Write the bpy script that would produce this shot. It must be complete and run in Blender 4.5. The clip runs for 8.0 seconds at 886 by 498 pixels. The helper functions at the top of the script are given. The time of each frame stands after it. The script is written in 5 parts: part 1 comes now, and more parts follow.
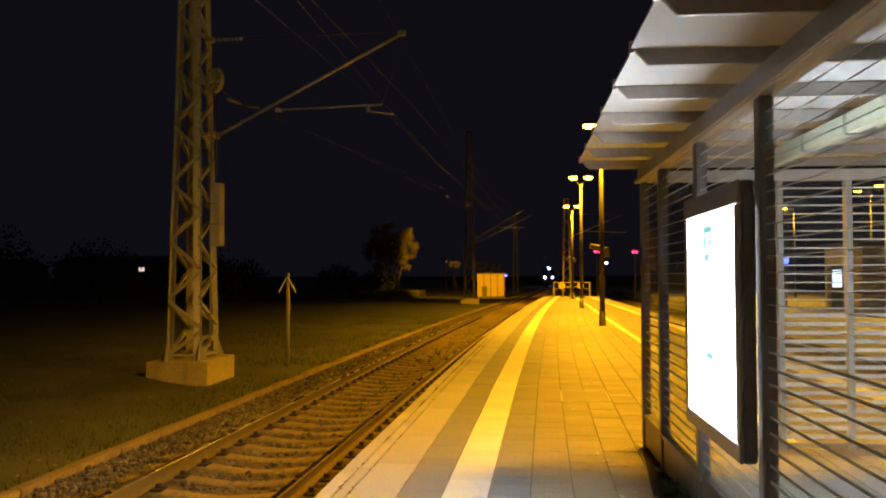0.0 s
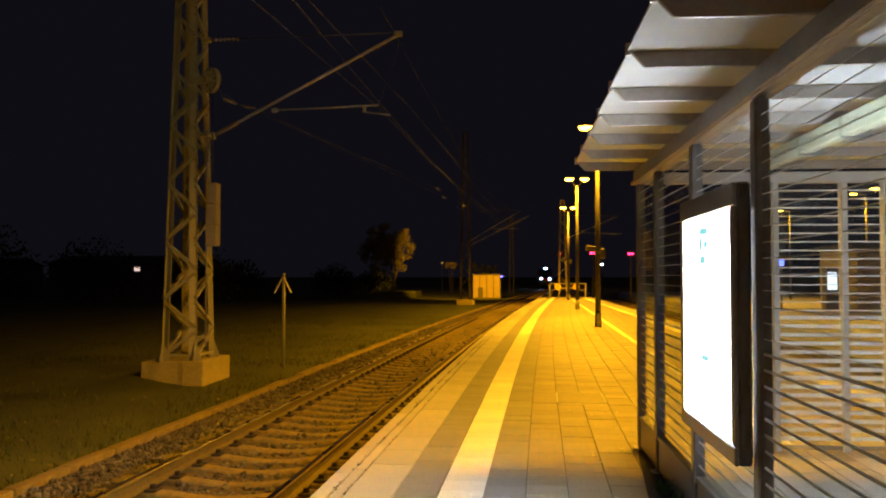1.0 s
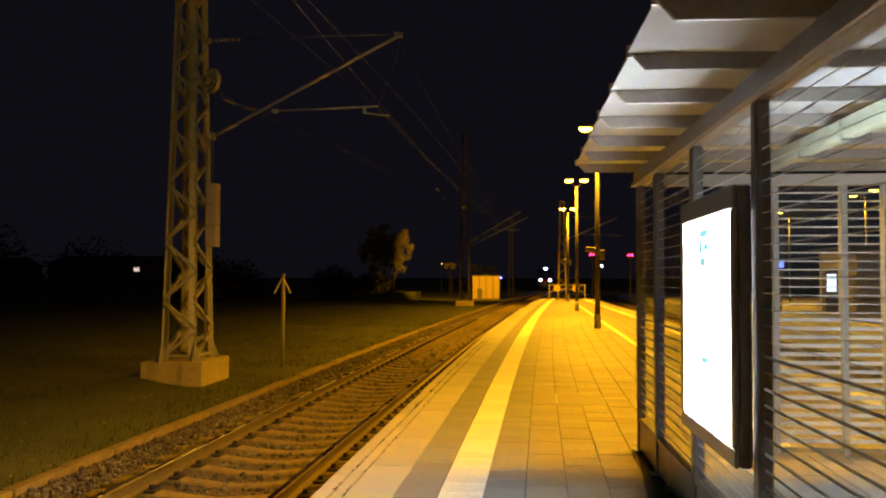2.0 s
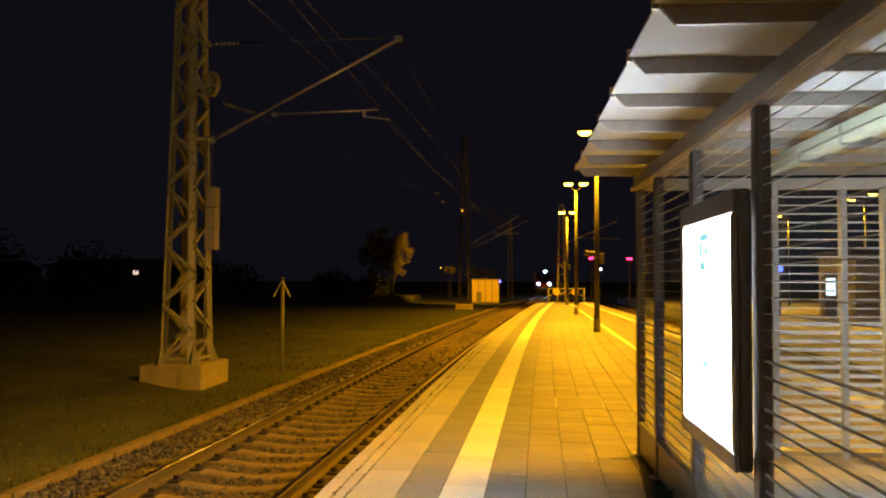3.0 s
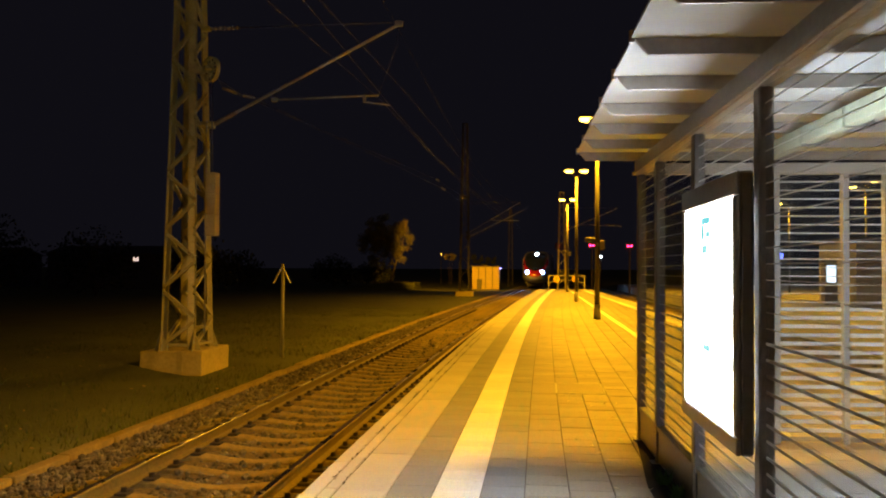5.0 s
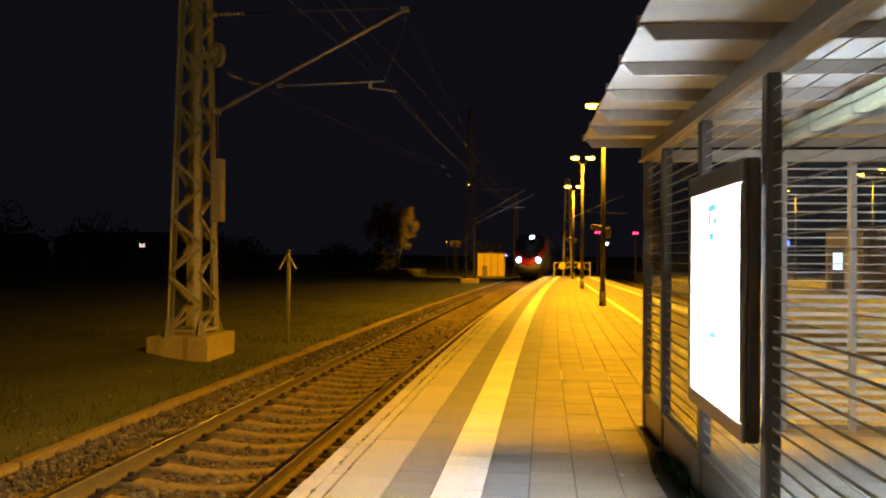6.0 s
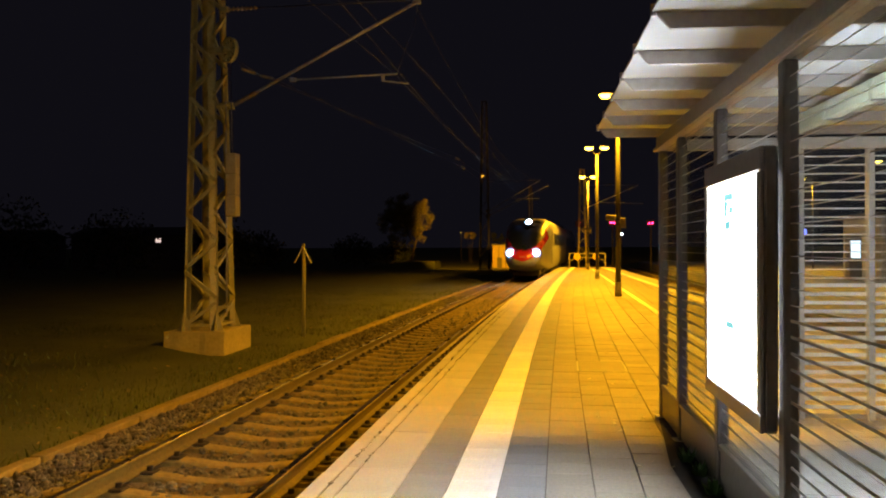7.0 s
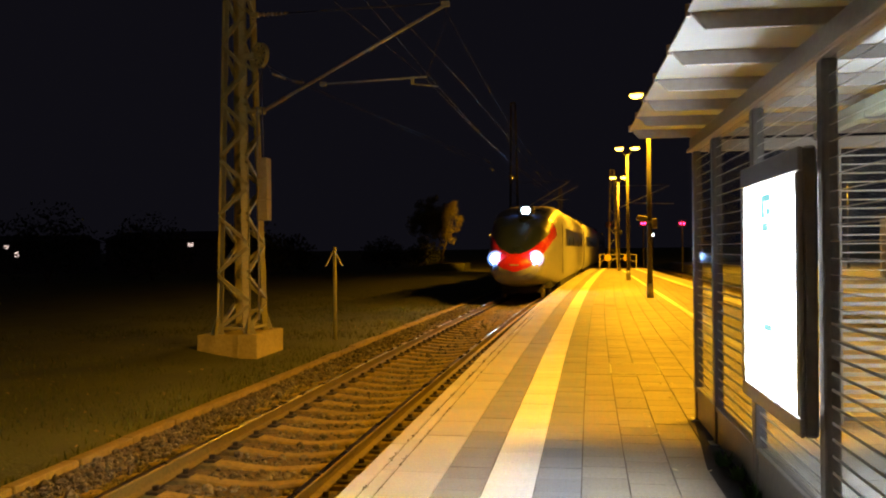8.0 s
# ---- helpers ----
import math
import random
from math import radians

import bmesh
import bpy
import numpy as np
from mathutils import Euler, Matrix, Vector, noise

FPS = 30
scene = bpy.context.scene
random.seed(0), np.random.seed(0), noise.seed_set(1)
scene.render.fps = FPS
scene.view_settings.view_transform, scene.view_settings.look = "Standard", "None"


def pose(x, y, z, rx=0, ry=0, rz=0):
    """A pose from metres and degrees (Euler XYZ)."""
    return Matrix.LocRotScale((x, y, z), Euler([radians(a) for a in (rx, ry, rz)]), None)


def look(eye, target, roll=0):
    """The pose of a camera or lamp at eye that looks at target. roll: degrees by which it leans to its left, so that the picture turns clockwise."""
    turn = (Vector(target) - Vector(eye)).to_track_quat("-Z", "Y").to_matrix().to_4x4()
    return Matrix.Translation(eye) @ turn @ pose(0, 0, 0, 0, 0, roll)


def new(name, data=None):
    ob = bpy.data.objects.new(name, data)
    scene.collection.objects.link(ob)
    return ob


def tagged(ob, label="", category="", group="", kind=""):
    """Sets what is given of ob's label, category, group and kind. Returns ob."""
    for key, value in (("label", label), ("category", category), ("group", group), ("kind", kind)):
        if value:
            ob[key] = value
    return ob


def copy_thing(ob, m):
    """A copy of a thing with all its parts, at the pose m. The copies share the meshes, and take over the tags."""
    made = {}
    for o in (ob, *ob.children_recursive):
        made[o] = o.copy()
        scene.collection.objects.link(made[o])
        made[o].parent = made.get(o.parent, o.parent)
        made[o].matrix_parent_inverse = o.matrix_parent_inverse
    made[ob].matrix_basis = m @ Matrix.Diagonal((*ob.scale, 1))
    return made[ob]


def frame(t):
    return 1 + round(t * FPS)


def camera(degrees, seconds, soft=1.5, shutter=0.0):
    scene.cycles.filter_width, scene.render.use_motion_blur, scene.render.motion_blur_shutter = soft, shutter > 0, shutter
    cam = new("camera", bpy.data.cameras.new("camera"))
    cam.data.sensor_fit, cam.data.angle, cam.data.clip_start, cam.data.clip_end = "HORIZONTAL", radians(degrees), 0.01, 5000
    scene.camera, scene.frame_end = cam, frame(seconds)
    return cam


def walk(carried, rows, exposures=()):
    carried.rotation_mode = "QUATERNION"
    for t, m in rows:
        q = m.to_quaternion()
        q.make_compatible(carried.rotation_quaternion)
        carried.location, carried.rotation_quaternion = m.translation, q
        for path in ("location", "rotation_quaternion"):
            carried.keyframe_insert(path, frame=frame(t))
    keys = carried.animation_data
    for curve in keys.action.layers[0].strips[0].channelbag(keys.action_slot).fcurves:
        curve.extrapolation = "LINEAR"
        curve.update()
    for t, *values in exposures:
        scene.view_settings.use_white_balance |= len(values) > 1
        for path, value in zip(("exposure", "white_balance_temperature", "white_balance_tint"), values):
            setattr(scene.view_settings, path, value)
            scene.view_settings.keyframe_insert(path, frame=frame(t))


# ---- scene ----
import functools

cam = camera(53.4, 8.0, soft=2.0, shutter=0.0)
PATH = [
    (0.0, (0.0, 0.012, 1.519), (-0.214, 2.0, 1.58), -0.2),
    (0.5, (-0.003, 0.009, 1.521), (-0.21, 1.997, 1.583), -0.1),
    (1.0, (0.0, 0.013, 1.52), (-0.205, 2.001, 1.583), -0.0),
    (1.5, (-0.002, 0.013, 1.522), (-0.207, 2.002, 1.585), 0.1),
    (3.0, (-0.01, 0.01, 1.525), (-0.212, 1.998, 1.598), 0.2),
    (3.5, (-0.012, 0.014, 1.524), (-0.209, 2.003, 1.599), 0.1),
    (4.0, (-0.01, 0.015, 1.518), (-0.209, 2.004, 1.59), 0.1),
    (4.5, (-0.012, 0.028, 1.505), (-0.211, 2.017, 1.565), 0.2),
    (6.0, (-0.016, 0.043, 1.502), (-0.231, 2.032, 1.516), 0.4),
    (6.5, (-0.019, 0.055, 1.502), (-0.251, 2.041, 1.506), 0.1),
    (7.0, (-0.016, 0.05, 1.503), (-0.264, 2.035, 1.499), -0.2),
    (7.5, (-0.022, 0.045, 1.499), (-0.295, 2.027, 1.493), -0.4),
    (8.0, (-0.039, 0.052, 1.513), (-0.353, 2.027, 1.514), -0.6),
]
EXPOSURE = 0.0
walk(cam, [(t, look(eye, aim, roll)) for t, eye, aim, roll in PATH], exposures=[(0, EXPOSURE), (8.0, EXPOSURE)])

# ---- night sky and lamps' colours ----
world = bpy.data.worlds.new("night")
scene.world = world
world.use_nodes = True
world.node_tree.nodes["Background"].inputs[0].default_value = (0.30, 0.275, 0.43, 1)
world.node_tree.nodes["Background"].inputs[1].default_value = 0.0149
SODIUM = (1.0, 0.445, 0.009)
LAMP_WATT = 3000.0
CASE_GLOW = 37.0
HEAD_GLOW = 150.0

# ---- plan ----
RAIL_Z, SLEEPER_Z, GROUND_Z = -0.38, -0.53, -0.60
TRACK_X, EDGE_X, KERB_X = -3.05, -1.57, -5.0
END_Y = 66.5
_ys = np.linspace(-120, 700, 8201)
_slope = np.interp(_ys, [-120, -20, 0, 40, 60, 90, 130, 170, 220, 700], [-0.02, -0.02, 0, 0.04, 0.052, 0.050, 0.018, 0.001, 0, 0])
_off = np.cumsum(_slope) * 0.1
_off = _off - np.interp(0, _ys, _off)


def bend(y):
    """Sideways shift of track and platform at y."""
    return float(np.interp(y, _ys, _off))


def heading(y):
    return float(np.interp(y, _ys, _slope))


def right_edge(y):
    return 5.1 - 0.0115 * y


# ---- materials ----
def nodes_of(m):
    return m.node_tree.nodes, m.node_tree.links


def surface(name, low, high, rough=0.8, metal=0.0, grain=40.0, blotch=3.0, bump=0.2, depth=0.01, spread=0.0, island=False, spots=None):
    """A worn surface: fine grain and wide blotches between two colours, bump, and a shift of tone from piece to piece."""
    m = bpy.data.materials.new(name)
    m.use_nodes = True
    n, l = nodes_of(m)
    b = n["Principled BSDF"]
    b.inputs["Metallic"].default_value = metal
    co = n.new("ShaderNodeTexCoord")
    fine, wide = n.new("ShaderNodeTexNoise"), n.new("ShaderNodeTexNoise")
    for tex, s in ((fine, grain), (wide, blotch)):
        tex.inputs["Scale"].default_value = s
        tex.inputs["Detail"].default_value = 6
        l.new(co.outputs["Object"], tex.inputs["Vector"])
    mixv = n.new("ShaderNodeMath")
    mixv.operation = "MULTIPLY_ADD"
    mixv.inputs[1].default_value = 0.55
    l.new(fine.outputs["Fac"], mixv.inputs[0])
    half = n.new("ShaderNodeMath")
    half.operation = "MULTIPLY"
    half.inputs[1].default_value = 0.45
    l.new(wide.outputs["Fac"], half.inputs[0])
    l.new(half.outputs[0], mixv.inputs[2])
    ramp = n.new("ShaderNodeValToRGB")
    ramp.color_ramp.elements[0].position, ramp.color_ramp.elements[1].position = 0.33, 0.67
    ramp.color_ramp.elements[0].color, ramp.color_ramp.elements[1].color = (*low, 1), (*high, 1)
    l.new(mixv.outputs[0], ramp.inputs[0])
    colour = ramp.outputs[0]
    if spread:
        rnd = n.new("ShaderNodeNewGeometry").outputs["Random Per Island"] if island else n.new("ShaderNodeObjectInfo").outputs["Random"]
        rng = n.new("ShaderNodeMapRange")
        rng.inputs[3].default_value, rng.inputs[4].default_value = 1 - spread, 1 + spread
        l.new(rnd, rng.inputs[0])
        hsv = n.new("ShaderNodeHueSaturation")
        l.new(rng.outputs[0], hsv.inputs["Value"])
        l.new(colour, hsv.inputs["Color"])
        colour = hsv.outputs[0]
    if spots:
        tex = n.new("ShaderNodeTexNoise")
        tex.inputs["Scale"].default_value, tex.inputs["Detail"].default_value = spots[1], 4
        l.new(co.outputs["Object"], tex.inputs["Vector"])
        cut = n.new("ShaderNodeValToRGB")
        cut.color_ramp.elements[0].position, cut.color_ramp.elements[1].position = spots[2], spots[2] + 0.06
        l.new(tex.outputs["Fac"], cut.inputs[0])
        mx = n.new("ShaderNodeMix")
        mx.data_type = "RGBA"
        l.new(cut.outputs[0], mx.inputs[0])
        l.new(colour, mx.inputs[6])
        mx.inputs[7].default_value = (*spots[0], 1)
        colour = mx.outputs[2]
    l.new(colour, b.inputs["Base Color"])
    rr = n.new("ShaderNodeMapRange")
    rr.inputs[3].default_value, rr.inputs[4].default_value = max(0.03, rough - 0.12), min(1, rough + 0.12)
    l.new(wide.outputs["Fac"], rr.inputs[0])
    l.new(rr.outputs[0], b.inputs["Roughness"])
    if bump:
        bp = n.new("ShaderNodeBump")
        bp.inputs["Strength"].default_value, bp.inputs["Distance"].default_value = bump, depth
        l.new(fine.outputs["Fac"], bp.inputs["Height"])
        l.new(bp.outputs[0], b.inputs["Normal"])
    return m


def glow(name, colour, strength):
    m = bpy.data.materials.new(name)
    m.use_nodes = True
    b = nodes_of(m)[0]["Principled BSDF"]
    b.inputs["Base Color"].default_value = (0.8, 0.8, 0.8, 1)
    b.inputs["Emission Color"].default_value = (*colour, 1)
    b.inputs["Emission Strength"].default_value = strength
    return m


def glass(name, tint=(0.95, 0.98, 1.0), clear=0.9):
    """Thin pane: mostly clear, with a Fresnel gloss."""
    m = bpy.data.materials.new(name)
    m.use_nodes = True
    n, l = nodes_of(m)
    n.remove(n["Principled BSDF"])
    tr, gl, df = n.new("ShaderNodeBsdfTransparent"), n.new("ShaderNodeBsdfGlossy"), n.new("ShaderNodeBsdfDiffuse")
    tr.inputs[0].default_value = (*tint, 1)
    gl.inputs["Roughness"].default_value = 0.03
    df.inputs[0].default_value = (0.6, 0.62, 0.62, 1)
    dust = n.new("ShaderNodeMixShader")
    tex = n.new("ShaderNodeTexNoise")
    tex.inputs["Scale"].default_value = 2.5
    tex.inputs["Detail"].default_value = 5
    rng = n.new("ShaderNodeMapRange")
    rng.inputs[1].default_value, rng.inputs[2].default_value = 0.35, 0.7
    rng.inputs[3].default_value, rng.inputs[4].default_value = (1 - clear) * 0.3, (1 - clear) * 1.6
    l.new(tex.outputs["Fac"], rng.inputs[0])
    l.new(rng.outputs[0], dust.inputs[0])
    l.new(tr.outputs[0], dust.inputs[1])
    l.new(df.outputs[0], dust.inputs[2])
    lw = n.new("ShaderNodeLayerWeight")
    lw.inputs[0].default_value = 0.5
    power, scale_up = n.new("ShaderNodeMath"), n.new("ShaderNodeMath")
    power.operation, power.inputs[1].default_value = "POWER", 5.0
    scale_up.operation, scale_up.inputs[1].default_value, scale_up.inputs[2].default_value = "MULTIPLY_ADD", 0.5, 0.03
    l.new(lw.outputs["Facing"], power.inputs[0])
    l.new(power.outputs[0], scale_up.inputs[0])
    mx = n.new("ShaderNodeMixShader")
    l.new(scale_up.outputs[0], mx.inputs[0])
    l.new(dust.outputs[0], mx.inputs[1])
    l.new(gl.outputs[0], mx.inputs[2])
    l.new(mx.outputs[0], n["Material Output"].inputs[0])
    return m


def milky(name):
    m = bpy.data.materials.new(name)
    m.use_nodes = True
    n, l = nodes_of(m)
    n.remove(n["Principled BSDF"])
    df, tl, mx = n.new("ShaderNodeBsdfDiffuse"), n.new("ShaderNodeBsdfTranslucent"), n.new("ShaderNodeMixShader")
    tex, ramp = n.new("ShaderNodeTexNoise"), n.new("ShaderNodeValToRGB")
    tex.inputs["Scale"].default_value, tex.inputs["Detail"].default_value = 2.2, 6
    ramp.color_ramp.elements[0].color, ramp.color_ramp.elements[1].color = (0.37, 0.39, 0.41, 1), (0.51, 0.525, 0.54, 1)
    co = n.new("ShaderNodeTexCoord")
    l.new(co.outputs["Object"], tex.inputs["Vector"])
    l.new(tex.outputs["Fac"], ramp.inputs[0])
    l.new(ramp.outputs[0], df.inputs[0])
    l.new(ramp.outputs[0], tl.inputs[0])
    mx.inputs[0].default_value = 0.42
    l.new(df.outputs[0], mx.inputs[1])
    l.new(tl.outputs[0], mx.inputs[2])
    l.new(mx.outputs[0], n["Material Output"].inputs[0])
    return m


M_GRASS = surface("grass_soil", (0.045, 0.051, 0.008), (0.125, 0.134, 0.018), 0.95, grain=26, blotch=0.7, bump=0.9, depth=0.04, spots=((0.16, 0.13, 0.05), 9.0, 0.69))
M_BLADE = surface("grass_blade", (0.042, 0.055, 0.008), (0.104, 0.128, 0.015), 0.9, grain=9, blotch=0.8, bump=0, spread=0.4, island=True)
M_WEED = surface("weed_leaf", (0.05, 0.11, 0.02), (0.11, 0.20, 0.045), 0.7, bump=0)
M_DRYLEAF = surface("dry_leaf", (0.45, 0.40, 0.28), (0.62, 0.56, 0.42), 0.7, bump=0)
M_LEAF_LITTER = surface("fallen_leaf", (0.20, 0.13, 0.03), (0.36, 0.25, 0.06), 0.8, bump=0, spread=0.35, island=True)
M_BALLAST = surface("ballast_fines", (0.045, 0.033, 0.014), (0.15, 0.108, 0.044), 0.95, grain=22, blotch=2, bump=1.0, depth=0.05)
M_STONE = surface("ballast_stone", (0.028, 0.023, 0.012), (0.19, 0.165, 0.105), 0.75, grain=30, blotch=3, bump=0.4, spread=0.75, island=True)
M_SLEEPER = surface("old_concrete", (0.125, 0.092, 0.024), (0.29, 0.215, 0.055), 0.85, grain=18, blotch=2.2, bump=0.4, depth=0.012, spread=0.15)
M_RAIL = surface("rusty_rail", (0.095, 0.072, 0.018), (0.20, 0.152, 0.038), 0.6, 0.3, grain=25, blotch=4, bump=0.25)
M_RAILTOP = surface("polished_rail", (0.22, 0.20, 0.18), (0.42, 0.39, 0.36), 0.28, 1.0, grain=60, blotch=2, bump=0.05)
M_CLIP = surface("rail_fastening", (0.016, 0.012, 0.009), (0.04, 0.03, 0.02), 0.75, 0.3)
M_KERB = surface("kerb_concrete", (0.17, 0.125, 0.026), (0.32, 0.235, 0.05), 0.9, grain=20, blotch=2.5, bump=0.4, spread=0.12)
M_PLATFORM = surface("platform_concrete", (0.13, 0.12, 0.11), (0.24, 0.22, 0.20), 0.9, blotch=1.2, bump=0.3)
M_SLAB = surface("pale_paving_slab", (0.32, 0.31, 0.285), (0.46, 0.445, 0.415), 0.62, grain=55, blotch=2.2, bump=0.18, depth=0.004, spread=0.09)
M_SLAB_I = surface("pale_paving_slab_far", (0.32, 0.31, 0.285), (0.46, 0.445, 0.415), 0.62, grain=55, blotch=2.2, bump=0.18, depth=0.004, spread=0.09, island=True)
M_FIELD = surface("dusty_paving_slab", (0.185, 0.165, 0.135), (0.325, 0.295, 0.25), 0.6, grain=48, blotch=1.7, bump=0.22, depth=0.004, spread=0.13, spots=((0.12, 0.10, 0.075), 5.0, 0.66))
M_FIELD_I = surface("dusty_paving_slab_far", (0.185, 0.165, 0.135), (0.325, 0.295, 0.25), 0.6, grain=48, blotch=1.7, bump=0.22, depth=0.004, spread=0.13, island=True, spots=((0.12, 0.10, 0.075), 5.0, 0.66))
M_JOINT = surface("dark_joint_sand", (0.05, 0.043, 0.033), (0.11, 0.095, 0.07), 0.95, grain=60, blotch=3, bump=0.5)
M_DARK = surface("grey_paving_slab", (0.17, 0.17, 0.175), (0.27, 0.272, 0.28), 0.62, grain=55, blotch=2.2, bump=0.18, depth=0.004, spread=0.10)
M_DARK_I = surface("grey_paving_slab_far", (0.17, 0.17, 0.175), (0.27, 0.272, 0.28), 0.62, grain=55, blotch=2.2, bump=0.18, depth=0.004, spread=0.10, island=True)
M_WHITE = surface("white_tactile_paving", (0.60, 0.595, 0.57), (0.80, 0.795, 0.77), 0.55, grain=50, blotch=3, bump=0.15, depth=0.004, spread=0.07)
M_WHITE_I = surface("white_tactile_paving_far", (0.60, 0.595, 0.57), (0.80, 0.795, 0.77), 0.55, grain=50, blotch=3, bump=0.15, depth=0.004, spread=0.07, island=True)
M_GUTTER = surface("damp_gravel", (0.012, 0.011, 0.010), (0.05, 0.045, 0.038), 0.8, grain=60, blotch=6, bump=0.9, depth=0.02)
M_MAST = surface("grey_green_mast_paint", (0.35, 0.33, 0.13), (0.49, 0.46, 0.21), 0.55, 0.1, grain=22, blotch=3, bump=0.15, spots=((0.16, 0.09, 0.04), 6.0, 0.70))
# mast colour darkened so the far masts look as if little light reaches them
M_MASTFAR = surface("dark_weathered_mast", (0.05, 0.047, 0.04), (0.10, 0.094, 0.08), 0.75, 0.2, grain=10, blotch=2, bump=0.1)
M_FOOT = surface("foundation_concrete", (0.40, 0.32, 0.062), (0.57, 0.46, 0.11), 0.9, grain=14, blotch=2, bump=0.6, depth=0.02)
M_GALV = surface("galvanised_steel", (0.42, 0.42, 0.41), (0.60, 0.60, 0.58), 0.42, 0.75, grain=18, blotch=5, bump=0.06)
M_ARM = surface("weathered_tube", (0.44, 0.48, 0.54), (0.60, 0.65, 0.72), 0.45, 0.35, grain=20, blotch=4, bump=0.08)
M_WIRE = surface("grey_wire", (0.08, 0.09, 0.16), (0.13, 0.15, 0.25), 0.55, 0.4, bump=0)
M_INSUL = surface("glazed_insulator", (0.20, 0.20, 0.20), (0.30, 0.30, 0.30), 0.25, bump=0)
M_WEIGHT = surface("weight_stack", (0.32, 0.29, 0.17), (0.45, 0.41, 0.25), 0.8, grain=25, blotch=4, bump=0.3)
M_POST = surface("lamp_post_paint", (0.024, 0.023, 0.022), (0.042, 0.04, 0.038), 0.7, 0.0, grain=20, blotch=3, bump=0.08)
M_HOUSING = surface("lamp_housing", (0.07, 0.07, 0.07), (0.12, 0.12, 0.115), 0.6, 0.1, bump=0.05)
M_FENCE = surface("galvanised_fence", (0.34, 0.34, 0.33), (0.46, 0.46, 0.44), 0.55, 0.2, grain=20, blotch=4, bump=0.05)
M_ENDFRAME = surface("pale_end_wall_paint", (0.46, 0.46, 0.44), (0.56, 0.56, 0.54), 0.45, 0.2, grain=30, blotch=3, bump=0.06)
M_FRAME = surface("shelter_steel_paint", (0.22, 0.215, 0.20), (0.30, 0.295, 0.275), 0.42, 0.35, grain=30, blotch=3, bump=0.06)
M_DARKFRAME = surface("dark_steel_paint", (0.15, 0.14, 0.13), (0.21, 0.20, 0.185), 0.4, 0.35, grain=30, blotch=3, bump=0.06)
M_RIB = surface("roof_rib_paint", (0.27, 0.245, 0.215), (0.36, 0.33, 0.295), 0.5, 0.2, grain=25, blotch=3, bump=0.06)
M_STRIPE = surface("white_glass_print", (0.68, 0.69, 0.68), (0.78, 0.79, 0.78), 0.6, bump=0)
M_ETCH = surface("grey_glass_print", (0.38, 0.39, 0.38), (0.47, 0.48, 0.47), 0.6, bump=0)
M_TRUNKING = surface("pale_lamp_housing", (0.25, 0.27, 0.19), (0.34, 0.36, 0.27), 0.45, grain=20, blotch=2, bump=0.03)
M_GLASS = glass("shelter_glass", clear=0.95)
M_ENDGLASS = glass("end_wall_glass", clear=0.98)
M_ROOF = milky("milky_roof_glass")
M_LAMP = glow("sodium_lamp", (1.0, 0.50, 0.035), 30.0)
M_CASE = glow("lit_poster", (0.93, 0.97, 1.0), CASE_GLOW)
M_CASE_REAR = glow("lit_rear_poster", (0.93, 0.97, 1.0), CASE_GLOW * 0.88)
M_MARK = glow("pale_teal_print", (0.12, 0.62, 0.70), 1.0)
M_RED = glow("red_signal_light", (1.0, 0.02, 0.12), 14.0)
M_SIGNALWHITE = glow("white_signal_light", (0.75, 0.85, 1.0), 10.0)
M_BLUE = glow("blue_sign_light", (0.06, 0.12, 1.0), 6.0)
M_WARM = glow("warm_window_light", (1.0, 0.74, 0.66), 1.1)
M_SCREEN = glow("lit_screen", (0.85, 0.93, 1.0), 2.2)
M_HEAD = glow("train_headlight", (0.36, 0.64, 1.0), HEAD_GLOW)
M_HALO = glow("headlight_ring", (0.08, 0.30, 1.0), 1.2)
M_YELLOW = surface("yellow_sign_paint", (0.75, 0.48, 0.02), (0.85, 0.58, 0.04), 0.4, bump=0.02)
M_BLACK = surface("black_print", (0.02, 0.02, 0.02), (0.035, 0.035, 0.035), 0.5, bump=0)
M_SIGNWHITE = surface("white_sign_board", (0.62, 0.62, 0.60), (0.76, 0.76, 0.74), 0.5, bump=0.05)
M_SHED = surface("ochre_metal_door", (0.42, 0.31, 0.10), (0.54, 0.41, 0.15), 0.6, grain=12, blotch=2, bump=0.1)
M_SHEDDARK = surface("shed_wall", (0.10, 0.09, 0.08), (0.18, 0.16, 0.14), 0.8, bump=0.2)
M_PLASTER = surface("pale_plaster", (0.42, 0.38, 0.32), (0.54, 0.50, 0.43), 0.9, grain=20, blotch=1, bump=0.3)
M_ROOFTILE = surface("dark_roof", (0.05, 0.04, 0.035), (0.09, 0.075, 0.065), 0.85, bump=0.3)
M_BARK = surface("bark", (0.06, 0.05, 0.035), (0.14, 0.115, 0.08), 0.95, grain=14, blotch=3, bump=0.8, depth=0.03)
M_LEAF = surface("autumn_leaf", (0.13, 0.12, 0.03), (0.26, 0.23, 0.06), 0.75, bump=0, spread=0.35, island=True)
M_BUSH = surface("dark_leaf", (0.028, 0.035, 0.014), (0.06, 0.068, 0.028), 0.8, bump=0, spread=0.35, island=True)
M_TWHITE = surface("train_white_paint", (0.23, 0.24, 0.32), (0.31, 0.325, 0.42), 0.4, grain=8, blotch=1.5, bump=0.01)
M_TRED = surface("train_red_paint", (0.33, 0.012, 0.03), (0.42, 0.020, 0.045), 0.25, grain=8, blotch=1.5, bump=0.01)
M_TGLASS = surface("train_dark_glass", (0.006, 0.010, 0.026), (0.012, 0.018, 0.042), 0.3, grain=4, blotch=1, bump=0)
